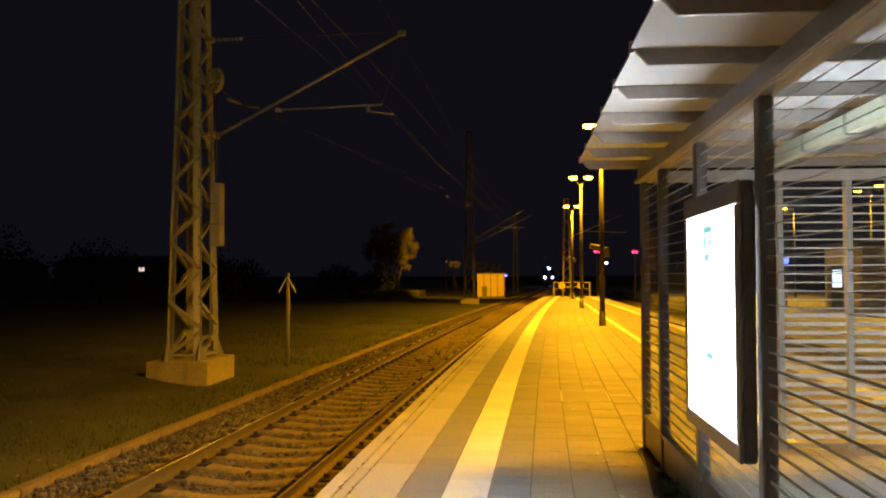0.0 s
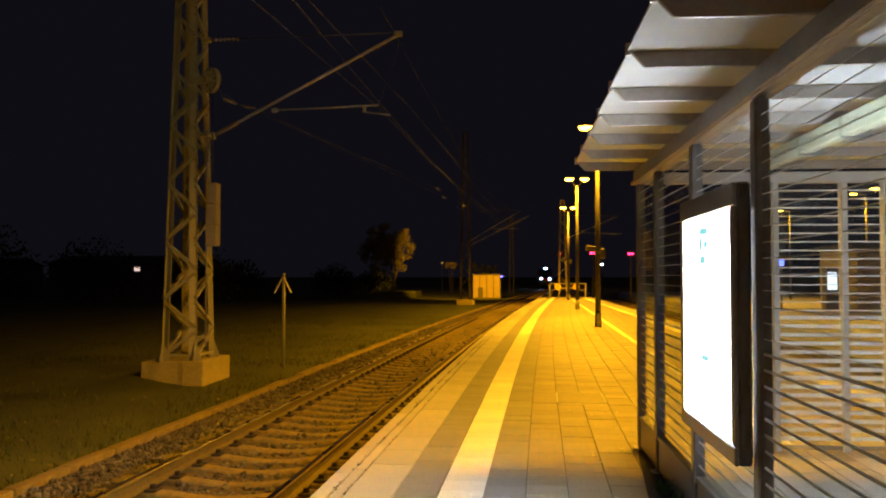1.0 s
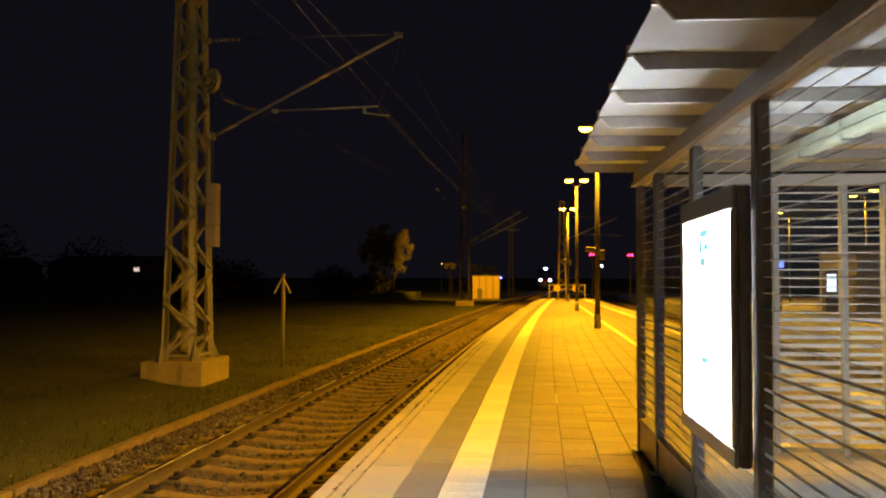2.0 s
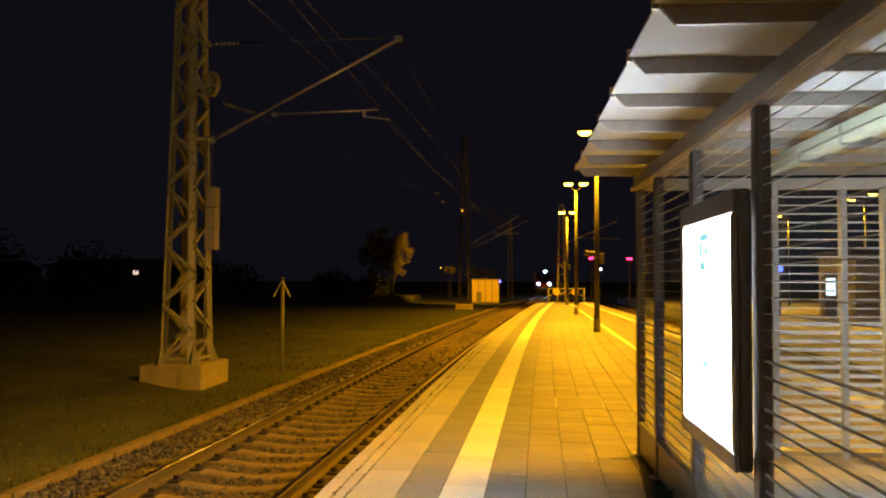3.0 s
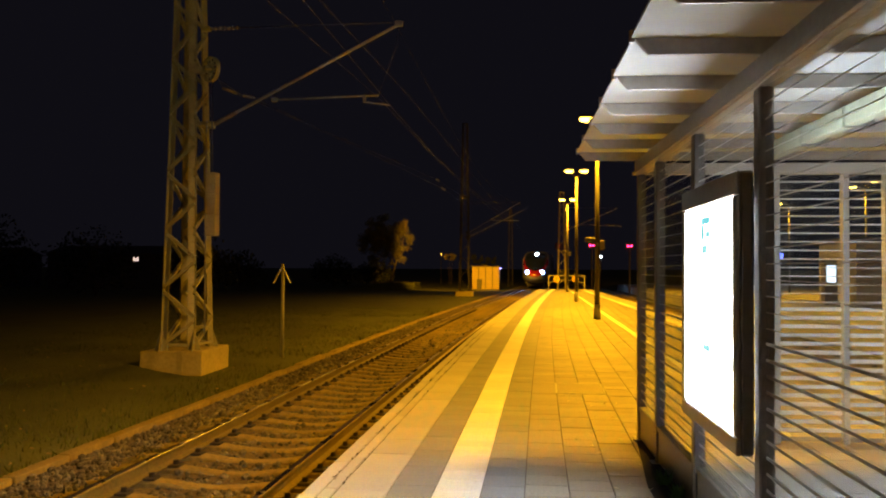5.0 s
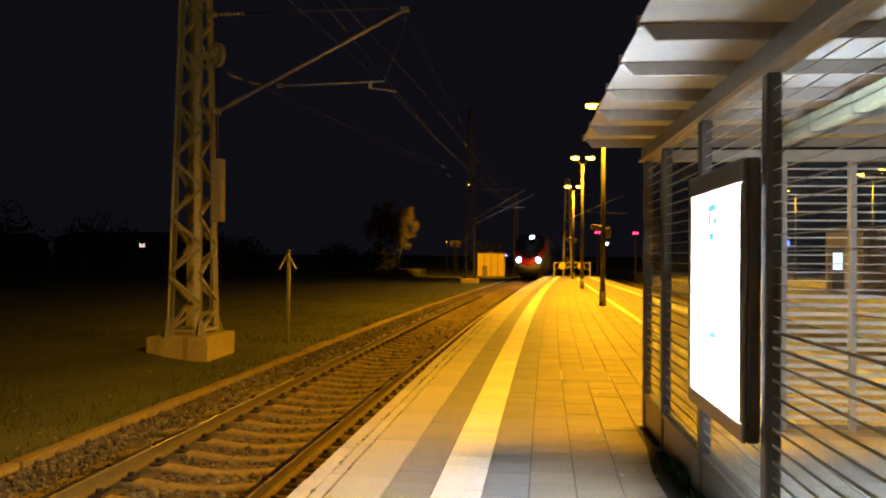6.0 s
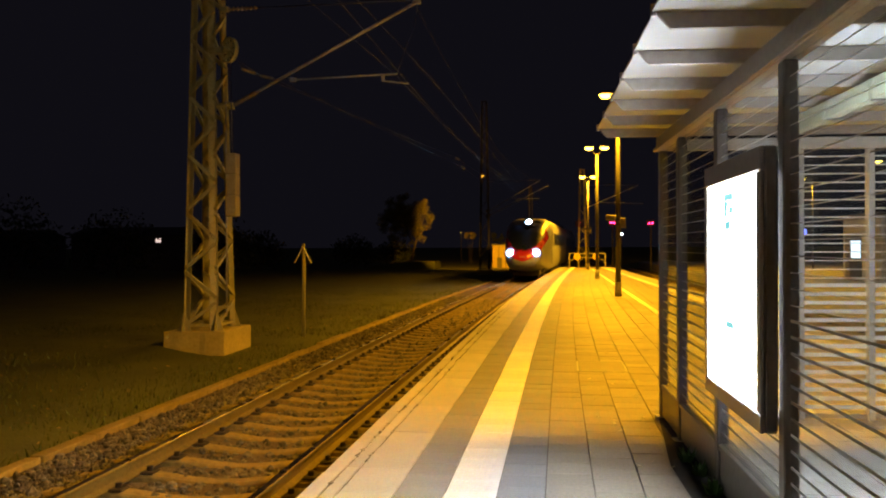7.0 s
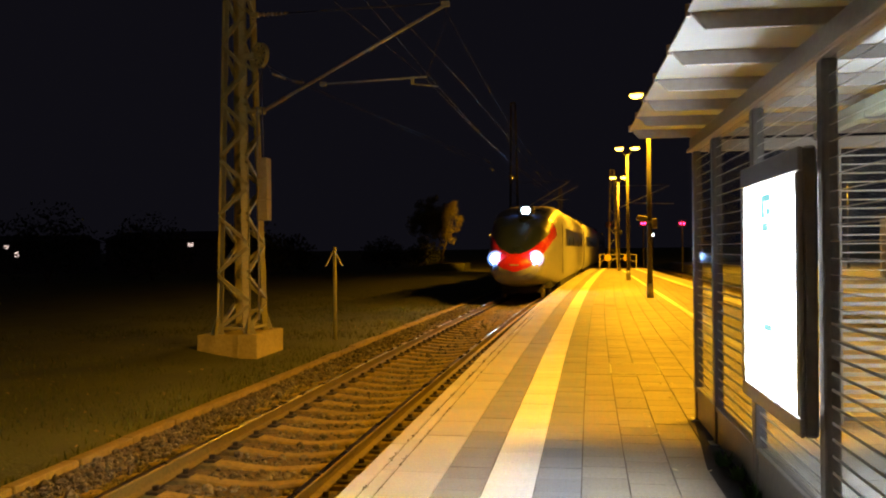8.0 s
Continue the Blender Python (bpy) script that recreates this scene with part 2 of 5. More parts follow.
M_TDARK = surface("train_underframe", (0.02, 0.02, 0.02), (0.05, 0.048, 0.045), 0.7, bump=0.3)


# ---- mesh helpers ----
def part(name, bm, material, parent=None, label="", smooth=False):
    me = bpy.data.meshes.new(name)
    if smooth:
        for f in bm.faces:
            f.smooth = True
    bm.to_mesh(me)
    bm.free()
    me.materials.append(material)
    ob = new(name, me)
    if parent:
        ob.parent = parent
    return tagged(ob, label)


def shared(name, me, parent, m):
    ob = new(name, me)
    ob.parent = parent
    ob.matrix_basis = m
    return ob


def empty(name, label, category, m=None, group="", kind=""):
    ob = new(name)
    if m is not None:
        ob.matrix_basis = m
    return tagged(ob, label, category, group, kind)


def box(bm, x0, x1, y0, y1, z0, z1, bevel=0.0, m=None):
    r = bmesh.ops.create_cube(bm, size=1)
    vs = r["verts"]
    mt = Matrix.Translation(((x0 + x1) / 2, (y0 + y1) / 2, (z0 + z1) / 2)) @ Matrix.Diagonal((x1 - x0, y1 - y0, z1 - z0, 1))
    bmesh.ops.transform(bm, matrix=(m @ mt) if m else mt, verts=vs)
    if bevel:
        es = list({e for v in vs for e in v.link_edges})
        bmesh.ops.bevel(bm, geom=es, offset=bevel, segments=1, affect="EDGES")
    return bm


def cyl(bm, p, q, r0, r1=None, n=12):
    p, q = Vector(p), Vector(q)
    d = q - p
    m = Matrix.Translation((p + q) / 2) @ d.to_track_quat("Z", "Y").to_matrix().to_4x4()
    bmesh.ops.create_cone(bm, cap_ends=True, segments=n, radius1=r0, radius2=r0 if r1 is None else r1, depth=d.length, matrix=m)
    return bm


def ball(bm, c, rx, ry, rz, u=16, v=10):
    bmesh.ops.create_uvsphere(bm, u_segments=u, v_segments=v, radius=1, matrix=Matrix.Translation(c) @ Matrix.Diagonal((rx, ry, rz, 1)))
    return bm


def bar(bm, p, q, w, h):
    """A flat bar of section w x h from p to q."""
    p, q = Vector(p), Vector(q)
    d = q - p
    m = Matrix.Translation((p + q) / 2) @ d.to_track_quat("Z", "Y").to_matrix().to_4x4()
    box(bm, -w / 2, w / 2, -h / 2, h / 2, -d.length / 2, d.length / 2, 0, m)
    return bm


def B():
    return bmesh.new()


def soup(name, verts, faces, material, parent=None, smooth=False):
    me = bpy.data.meshes.new(name)
    me.from_pydata(verts, [], faces)
    me.validate()
    me.update()
    if smooth:
        me.polygons.foreach_set("use_smooth", [True] * len(me.polygons))
    me.materials.append(material)
    ob = new(name, me)
    if parent:
        ob.parent = parent
    return ob


def sweep(bm, profile, ys, centre):
    """Loft a closed (x, z) profile along the bend; centre(y) gives its sideways shift."""
    rings = []
    for y in ys:
        s = heading(y)
        rings.append([bm.verts.new((centre(y) + x, y - x * s, z)) for x, z in profile])
    k = len(profile)
    for a, b in zip(rings, rings[1:]):
        for i in range(k):
            bm.faces.new((a[i], a[(i + 1) % k], b[(i + 1) % k], b[i]))
    bm.faces.new(rings[0][::-1])
    bm.faces.new(rings[-1])
    bmesh.ops.recalc_face_normals(bm, faces=bm.faces)
    return bm


# ---- ground ----
def ground():
    xs = sorted({*np.round(np.concatenate([np.linspace(-3000, -60, 9), np.linspace(-50, -12, 20), np.linspace(-11, -5.2, 25), np.linspace(-5, 12, 9), np.linspace(20, 3000, 10)]), 3)})
    ys = sorted({*np.round(np.concatenate([np.linspace(-1500, -20, 6), np.linspace(-10, 40, 90), np.linspace(42, 160, 40), np.linspace(200, 4000, 12)]), 3)})
    verts, faces = [], []
    for y in ys:
        for x in xs:
            z = GROUND_Z
            if x + 5.1 - bend(y) < 0 and -60 < x and -10 < y < 170:
                fade = min(1, (-5.1 + bend(y) - x) / 1.0)
                z += fade * (0.05 * noise.noise((x * 0.35, y * 0.35, 0)) + 0.02 * noise.noise((x * 1.7, y * 1.7, 3)) + 0.03)
            # soil heaped against the mast's foundation
            z += 0.20 * math.exp(-((x + 7.75) / 0.75) ** 2 - ((y - 16.9) / 1.1) ** 2)
            verts.append((x, y, z))
    w = len(xs)
    for j in range(len(ys) - 1):
        for i in range(w - 1):
            faces.append((j * w + i, j * w + i + 1, (j + 1) * w + i + 1, (j + 1) * w + i))
    ob = soup("ground", verts, faces, M_GRASS, smooth=True)
    tagged(ob, "rough autumn grass and dark soil beside the railway", "ground", kind="structure")


ground()


def grass():
    rng = np.random.default_rng(12)
    verts, faces = [], []
    for _ in range(26000):
        y = 6 + 40 * rng.random() ** 1.6
        x = -5.15 - 10 * rng.random() ** 1.2 * min(1, 0.35 + y / 30)
        if noise.noise((x * 0.8, y * 0.5, 7)) < rng.uniform(-0.5, 0.25) or (-7.9 < x < -6.2 and 16.1 < y < 17.8):
            continue
        h, a = rng.uniform(0.03, 0.10), rng.uniform(0, 6.28)
        dx, dy = 0.012 * math.cos(a), 0.012 * math.sin(a)
        lx, ly = rng.normal(0, 0.035, 2)
        b0, x = len(verts), x + bend(y)
        verts += [(x - dx, y - dy, GROUND_Z), (x + dx, y + dy, GROUND_Z), (x + lx, y + ly, GROUND_Z + 0.03 + h)]
        faces.append((b0, b0 + 1, b0 + 2))
    tagged(soup("grass", verts, faces, M_BLADE), "short rough autumn grass beside the track", "grass", kind="stuff")
    verts, faces = [], []
    for _ in range(420):
        y = 7 + 30 * rng.random() ** 1.5
        x = -5.2 - 8 * rng.random()
        if -7.9 < x < -6.2 and 16.0 < y < 17.9:
            continue
        z, a, s = GROUND_Z + rng.uniform(0.05, 0.09), rng.uniform(0, 6.28), rng.uniform(0.02, 0.045)
        c, d, x, b0 = s * math.cos(a), s * math.sin(a), x + bend(y), len(verts)
        verts += [(x - c, y - d, z), (x + d * 0.6, y - c * 0.6, z + 0.01), (x + c, y + d, z + 0.015), (x - d * 0.6, y + c * 0.6, z)]
        faces.append((b0, b0 + 1, b0 + 2, b0 + 3))
    tagged(soup("fallen_leaves", verts, faces, M_LEAF_LITTER), "scattered yellow fallen leaves in the grass", "leaves", kind="stuff")


grass()


def far_row(lo, hi, step_near, step_far):
    ys, y = [], lo
    while y < hi:
        ys.append(y)
        y += step_near if y < 70 else step_far
    return ys + [hi]


def railway(name, centre_x, label, near=-7.77, far=260.0, curve=bend, sleepers=270):
    tr = empty(name, label, "railway track", kind="structure")
    ys = far_row(-12, far, 1.5, 5)
    c = lambda y: centre_x + curve(y)
    bed = part("ballast_bed", sweep(B(), [(-2.0, -0.75), (-1.95, -0.57), (-1.25, -0.57), (-1.05, -0.588), (1.05, -0.588), (1.25, -0.60), (1.42, -0.61), (1.44, -0.75)], ys, c), M_BALLAST, tr, "dark dirty ballast bed")
    for sx in (-0.75, 0.75):
        p = [(-0.065, -0.53), (0.065, -0.53), (0.065, -0.515), (0.012, -0.495), (0.012, -0.425), (0.034, -0.412), (0.034, -0.388), (0.028, -0.383), (-0.028, -0.383), (-0.034, -0.388), (-0.034, -0.412), (-0.012, -0.425), (-0.012, -0.495), (-0.065, -0.515)]
        rail = part("rail", sweep(B(), [(x + sx, z) for x, z in p], ys, c), M_RAIL, tr, "brown rusty steel rail")
        part("running_surface", sweep(B(), [(sx - 0.027, -0.384), (sx + 0.027, -0.384), (sx + 0.024, -0.38), (sx - 0.024, -0.38)], ys, c), M_RAILTOP, rail, "polished rail head")
    # one sleeper: waisted, with sloping rail seats
    bm = B()
    prof = [(-1.28, 0.0), (-1.0, 0.02), (-0.55, 0.02), (-0.4, 0.0), (-0.2, -0.022), (0.0, -0.03), (0.2, -0.022), (0.4, 0.0), (0.55, 0.02), (1.0, 0.02), (1.28, 0.0)]
    ring = []
    for x, z in prof:
        ring.append([bm.verts.new(v) for v in ((x, -0.13, -0.14), (x, -0.10, z - 0.02), (x, -0.078, z), (x, 0.078, z), (x, 0.10, z - 0.02), (x, 0.13, -0.14))])
    for a, b in zip(ring, ring[1:]):
        for i in range(5):
            bm.faces.new((a[i], b[i], b[i + 1], a[i + 1]))
    bm.faces.new(ring[0])
    bm.faces.new(ring[-1][::-1])
    bmesh.ops.recalc_face_normals(bm, faces=bm.faces)
    me = bpy.data.meshes.new("sleeper")
    bm.to_mesh(me)
    bm.free()
    me.materials.append(M_SLEEPER)
    bm = B()
    for sx in (-0.75, 0.75):
        for s in (-1, 1):
            box(bm, sx + s * 0.13 - 0.062, sx + s * 0.13 + 0.062, -0.085, 0.085, 0.018, 0.045, 0.012)
            cyl(bm, (sx + s * 0.13, 0, 0.04), (sx + s * 0.13, 0, 0.085), 0.028, n=6)
    clip = bpy.data.meshes.new("fastening")
    bm.to_mesh(clip)
    bm.free()
    clip.materials.append(M_CLIP)
    for i in range(sleepers):
        y = near + 0.57 * i
        s = pose(c(y), y, SLEEPER_Z - 0.02, 0, 0, -math.degrees(math.atan(heading(y) if curve is bend else 0)) + random.uniform(-0.5, 0.5))
        ob = shared("sleeper", me, tr, s)
        if i < 90:
            shared("fastening", clip, ob, Matrix())
    return tr


track_left = railway("railway_track", TRACK_X, "single railway track with rusty rails on concrete sleepers in dark ballast")
track_right = railway("railway_track", 6.75, "second railway track beyond the platform, rusty rails in ballast", near=8, far=160, curve=lambda y: -0.0115 * y, sleepers=90)


def ballast_stones():
    rng = np.random.default_rng(4)
    ico = [(0, 0, 1), (0.89, 0, 0.45), (0.28, 0.85, 0.45), (-0.72, 0.53, 0.45), (-0.72, -0.53, 0.45), (0.28, -0.85, 0.45), (0.72, 0.53, -0.45), (-0.28, 0.85, -0.45), (-0.89, 0, -0.45), (-0.28, -0.85, -0.45), (0.72, -0.53, -0.45), (0, 0, -1)]
    tri = [(0, 1, 2), (0, 2, 3), (0, 3, 4), (0, 4, 5), (0, 5, 1), (1, 6, 2), (2, 7, 3), (3, 8, 4), (4, 9, 5), (5, 10, 1), (6, 7, 2), (7, 8, 3), (8, 9, 4), (9, 10, 5), (10, 6, 1), (11, 7, 6), (11, 8, 7), (11, 9, 8), (11, 10, 9), (11, 6, 10)]
    ico = np.array(ico)
    verts, faces = [], []
    for i in range(30000):
        y = 4.5 + 32 * rng.random() ** 1.7
        u = rng.random()
        if u < 0.52:
            x, z = rng.uniform(-4.90, -3.85), -0.572 + rng.uniform(-0.02, 0.022)
        elif u < 0.85:
            x, z = rng.uniform(-3.60, -2.28), -0.588 + rng.uniform(-0.015, 0.012)
        else:
            x, z = rng.uniform(-2.10, -1.64), -0.60 + rng.uniform(-0.02, 0.02)
        if u >= 0.52 and abs(((y - 8.76 + 0.285) % 0.57) - 0.285) < 0.12:
            if u < 0.92 and rng.random() < 0.93:
                continue
        s = (0.009 + 0.030 * rng.random() ** 1.8) * (1 + 0.6 * (rng.random() < 0.07))
        v = ico * (s * rng.uniform(0.65, 1.35, 3)) * rng.uniform(0.75, 1.2, (12, 1))
        a = rng.uniform(0, 6.28)
        ca, sa = math.cos(a), math.sin(a)
        b0 = len(verts)
        verts += [(x + bend(y) + p[0] * ca - p[1] * sa, y + p[0] * sa + p[1] * ca, z + p[2]) for p in v]
        faces += [tuple(b0 + k for k in f) for f in tri]
    tagged(soup("ballast_stones", verts, faces, M_STONE), "loose broken grey-brown ballast stones between and beside the rails", "ballast", kind="stuff")


ballast_stones()


def kerb():
    k = empty("kerb", "weathered concrete kerb stones edging the ballast", "kerb", kind="structure")
    bm = box(B(), -0.075, 0.075, 0.006, 0.994, -0.25, 0.0, 0.012)
    me = bpy.data.meshes.new("kerb_stone")
    bm.to_mesh(me)
    bm.free()
    me.materials.append(M_KERB)
    for i in range(100):
        y = 3 + i * 1.0
        shared("kerb_stone", me, k, pose(KERB_X - 0.02 + bend(y) + random.uniform(-0.012, 0.012), y, -0.50 + random.uniform(-0.012, 0.012), 0, random.uniform(-2, 2), -math.degrees(math.atan(heading(y + 0.5))) + random.uniform(-0.5, 0.5)))


kerb()


# ---- platform ----
def platform():
    pf = empty("platform", "island platform with pale paving slabs and a white tactile strip", "platform", kind="structure")
    ys = far_row(-30, END_Y, 2, 2)
    bm = B()
    rings = []
    for y in ys:
        a, b = EDGE_X + bend(y), right_edge(y)
        rings.append([bm.verts.new(v) for v in ((a + 0.10, y, -0.75), (a + 0.10, y, -0.16), (a, y, -0.14), (a, y, -0.045), (b, y, -0.045), (b, y, -0.14), (b - 0.1, y, -0.16), (b - 0.1, y, -0.75))])
    for p, q in zip(rings, rings[1:]):
        for i in range(8):
            bm.faces.new((p[i], p[(i + 1) % 8], q[(i + 1) % 8], q[i]))
    bm.faces.new(rings[0])
    bm.faces.new(rings[-1][::-1])
    bmesh.ops.recalc_face_normals(bm, faces=bm.faces)
    part("platform_core", bm, M_PLATFORM, pf, "grey concrete platform edge wall")
    return pf


platform_ob = platform()


def slab_mesh(name, w, length, material, ribs=0):
    bm = B()
    g, gy = 0.0034, 0.0034
    if ribs:
        box(bm, g, w - g, gy, length - gy, -0.055, -0.006)
        step = (w - 2 * g) / ribs
        for i in range(ribs):
            x = g + i * step
            box(bm, x + step * 0.12, x + step * 0.72, gy, length - gy, -0.01, 0.0)
    else:
        box(bm, g, w - g, gy, length - gy, -0.055, 0.0, 0.0022)
    me = bpy.data.meshes.new(name)
    bm.to_mesh(me)
    bm.free()
    me.materials.append(material)
    return me


# columns of paving, from the edge inwards: start, width, length, kind
COLUMNS = [(-1.57, 0.120, 0.99, "pale"), (-1.443, 0.090, 0.99, "pale"), (-1.345, 0.347, 0.594, "pale"), (-0.997, 0.302, 0.297, "dark"), (-0.695, 0.32, 0.297, "white"), (-0.375, 0.293, 0.297, "dark")]
COLUMNS += [(-0.082 + 0.30 * i, 0.30, 0.30, "field") for i in range(18)]
NEAR_LO, NEAR_HI = 5.2, 11.2


def paving():
    rng = np.random.default_rng(9)
    mats = {"pale": (M_SLAB, M_SLAB_I), "field": (M_FIELD, M_FIELD_I), "dark": (M_DARK, M_DARK_I), "white": (M_WHITE, M_WHITE_I)}
    rest = {k: ([], []) for k in mats}
    cache = {}
    for ci, (x0, full, length, kind) in enumerate(COLUMNS):
        y = -14 + (ci * 0.173) % length
        while y < END_Y - length:
            ym = y + length / 2
            limit = right_edge(ym) - 0.95 - bend(ym)
            w = min(full, limit - x0)
            if w > 0.05:
                # slabs under the shelter take the paler colour to brighten its floor
                if x0 > 1.05 and 0.2 < y < 7.6:
                    kind = "pale"
                elif kind == "pale" and x0 > 0:
                    kind = "field"
                if NEAR_LO < y < NEAR_HI and x0 < 1.05:
                    key = (w, length, kind)
                    if key not in cache:
                        cache[key] = slab_mesh({"pale": "paving_slab", "field": "paving_slab", "dark": "grey_paving_slab", "white": "tactile_slab"}[kind], w, length, mats[kind][0], 9 if kind == "white" else 0)
                    shared(cache[key].name.split(".")[0], cache[key], platform_ob, pose(x0 + bend(ym), y, rng.uniform(-0.003, 0.0015), rng.uniform(-0.12, 0.12), rng.uniform(-0.15, 0.15), -math.degrees(math.atan(heading(ym))) + rng.uniform(-0.12, 0.12)))
                else:
                    v, f = rest[kind]
                    g, gy, dz = 0.0042, 0.0026, rng.uniform(-0.002, 0.001)
                    b0 = len(v)
                    a, b = bend(y), bend(y + length)
                    v += [(x0 + g + a, y + gy, dz), (x0 + w - g + a, y + gy, dz), (x0 + w - g + b, y + length - gy, dz), (x0 + g + b, y + length - gy, dz)]
                    v += [(p, q, -0.05) for p, q, _ in v[b0:b0 + 4]]
                    f += [(b0, b0 + 1, b0 + 2, b0 + 3)] + [(b0 + i, b0 + 4 + i, b0 + 4 + (i + 1) % 4, b0 + (i + 1) % 4) for i in range(4)]
            y += length
    # far edge of the island: its own tactile strip and slabs
    for x0, w, length, kind in ((-0.90, 0.30, 0.6, "white"), (-0.60, 0.30, 0.6, "pale"), (-0.30, 0.30, 0.99, "pale")):
        y = -14
        while y < END_Y - length:
            v, f = rest[kind]
            b0 = len(v)
            a, b = right_edge(y) + x0, right_edge(y + length) + x0
            g = 0.004
            v += [(a + g, y + g, 0), (a + w - g, y + g, 0), (b + w - g, y + length - g, 0), (b + g, y + length - g, 0)]
            v += [(p, q, -0.05) for p, q, _ in v[b0:b0 + 4]]
            f += [(b0, b0 + 1, b0 + 2, b0 + 3)] + [(b0 + i, b0 + 4 + i, b0 + 4 + (i + 1) % 4, b0 + (i + 1) % 4) for i in range(4)]
            y += length
    for kind, (v, f) in rest.items():
        tagged(soup("paving_field", v, f, mats[kind][1], platform_ob), {"pale": "pale concrete paving slabs", "field": "dusty concrete paving slabs", "dark": "grey paving slabs", "white": "white ribbed tactile strip"}[kind], kind="stuff")
    # painted inner line
    bm = B()
    ys = far_row(8.3, 60, 2, 2)
    for a, b in zip(ys, ys[1:]):
        xa, xb = 2.14 + 0.006 * a, 2.14 + 0.006 * b
        bm.faces.new([bm.verts.new(p) for p in ((xa, a, 0.004), (xa + 0.14, a, 0.004), (xb + 0.14, b, 0.004), (xb, b, 0.004))])
    part("painted_line", bm, M_WHITE, platform_ob, "white painted line")


def joint_sand():
    bm = B()
    ys = far_row(-13, END_Y, 2, 2)
    for a, b in zip(ys, ys[1:]):
        bm.faces.new([bm.verts.new(p) for p in ((EDGE_X + 0.02 + bend(a), a, -0.0125), (right_edge(a) - 0.02, a, -0.0125), (right_edge(b) - 0.02, b, -0.0125), (EDGE_X + 0.02 + bend(b), b, -0.0125))])
    part("joint_sand", bm, M_JOINT, platform_ob, "dark sanded joints")


joint_sand()


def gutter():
    """Strip of dark gravel along the shelter's foot, narrowing towards its far end."""
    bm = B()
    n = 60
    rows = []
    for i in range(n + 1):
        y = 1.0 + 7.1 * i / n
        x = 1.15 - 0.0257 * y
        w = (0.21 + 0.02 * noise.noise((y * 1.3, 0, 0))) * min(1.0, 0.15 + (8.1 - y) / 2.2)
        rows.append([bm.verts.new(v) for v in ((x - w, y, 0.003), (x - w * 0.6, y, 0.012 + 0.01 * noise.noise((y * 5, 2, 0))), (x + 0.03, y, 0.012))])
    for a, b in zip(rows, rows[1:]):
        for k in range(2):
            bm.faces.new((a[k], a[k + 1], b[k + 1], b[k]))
    tagged(part("gravel_strip", bm, M_GUTTER), "dark gravel strip along the shelter's foot", "gravel", kind="structure")


gutter()


def manhole():
    h = empty("access_cover", "rectangular metal access cover set flush in the paving", "access cover", pose(0.575, 11.24, 0.002, 0, 0, -0.8))
    bm = B()
    for x0, x1, y0, y1 in ((-0.30, 0.30, -0.47, -0.445), (-0.30, 0.30, 0.445, 0.47), (-0.30, -0.28, -0.445, 0.445), (0.28, 0.30, -0.445, 0.445)):
        box(bm, x0, x1, y0, y1, -0.01, 0.007, 0.002)
    part("frame", bm, M_FENCE, h, "worn bright steel frame")
    part("lid", box(B(), -0.275, 0.275, -0.44, 0.44, -0.01, 0.005, 0.002), M_FIELD, h, "paved recessed lid")


manhole()


# ---- lamps on the platform ----
def twin_lamp(x, y, group, watt=LAMP_WATT, size=0.10):
    """Tapered steel post with two short arms and oval sodium heads; its light comes from the heads."""
    th = empty("platform_lamp", "tall grey steel platform lamp with two lit sodium heads", "street lamp", pose(x, y, 0), group)
    part("base_collar", cyl(B(), (0, 0, 0), (0, 0, 0.45), 0.105, 0.10, 16), M_FRAME, th, "grey collar at the foot", True)
    part("post", cyl(B(), (0, 0, 0.0), (0, 0, 5.80), 0.085, 0.055, 16), M_POST, th, "", True)
    for s in (-1, 1):
        arm = part("arm", bar(cyl(B(), (0, 0, 5.72), (s * 0.16, 0, 5.86), 0.03, 0.03, 8), (s * 0.14, 0, 5.86), (s * 0.30, 0, 6.03), 0.05, 0.05), M_POST, th)
        head = part("head", ball(B(), (s * 0.35, 0, 6.14), 0.23, 0.145, 0.08), M_HOUSING, th, "flat dark lamp housing", True)
        part("lens", ball(B(), (s * 0.35, 0, 6.08), 0.20, 0.13, 0.11), M_LAMP, head, "glowing orange lens", True)
        lamp = bpy.data.lights.new("sodium_light", "SPOT")
        lamp.energy, lamp.color, lamp.shadow_soft_size = watt * 1.15, SODIUM, size
        lamp.spot_size, lamp.spot_blend = radians(158), 0.50
        ob = new("sodium_light", lamp)
        ob.parent = th
        ob.matrix_basis = pose(s * 0.44, 0, 5.92, 0, -s * 6, 0)
    return th


LAMPS = [(2.0, -4.0), (2.10, 9.5), (1.93, 27.05), (2.01, 41.4), (2.26, 58.5)]
for lx, ly in LAMPS:
    twin_lamp(lx, ly, "platform lamps", LAMP_WATT * (0.16 if ly < 0 else 0.68 if ly < 20 else 1.0), 0.50 if 0 < ly < 20 else 0.10)


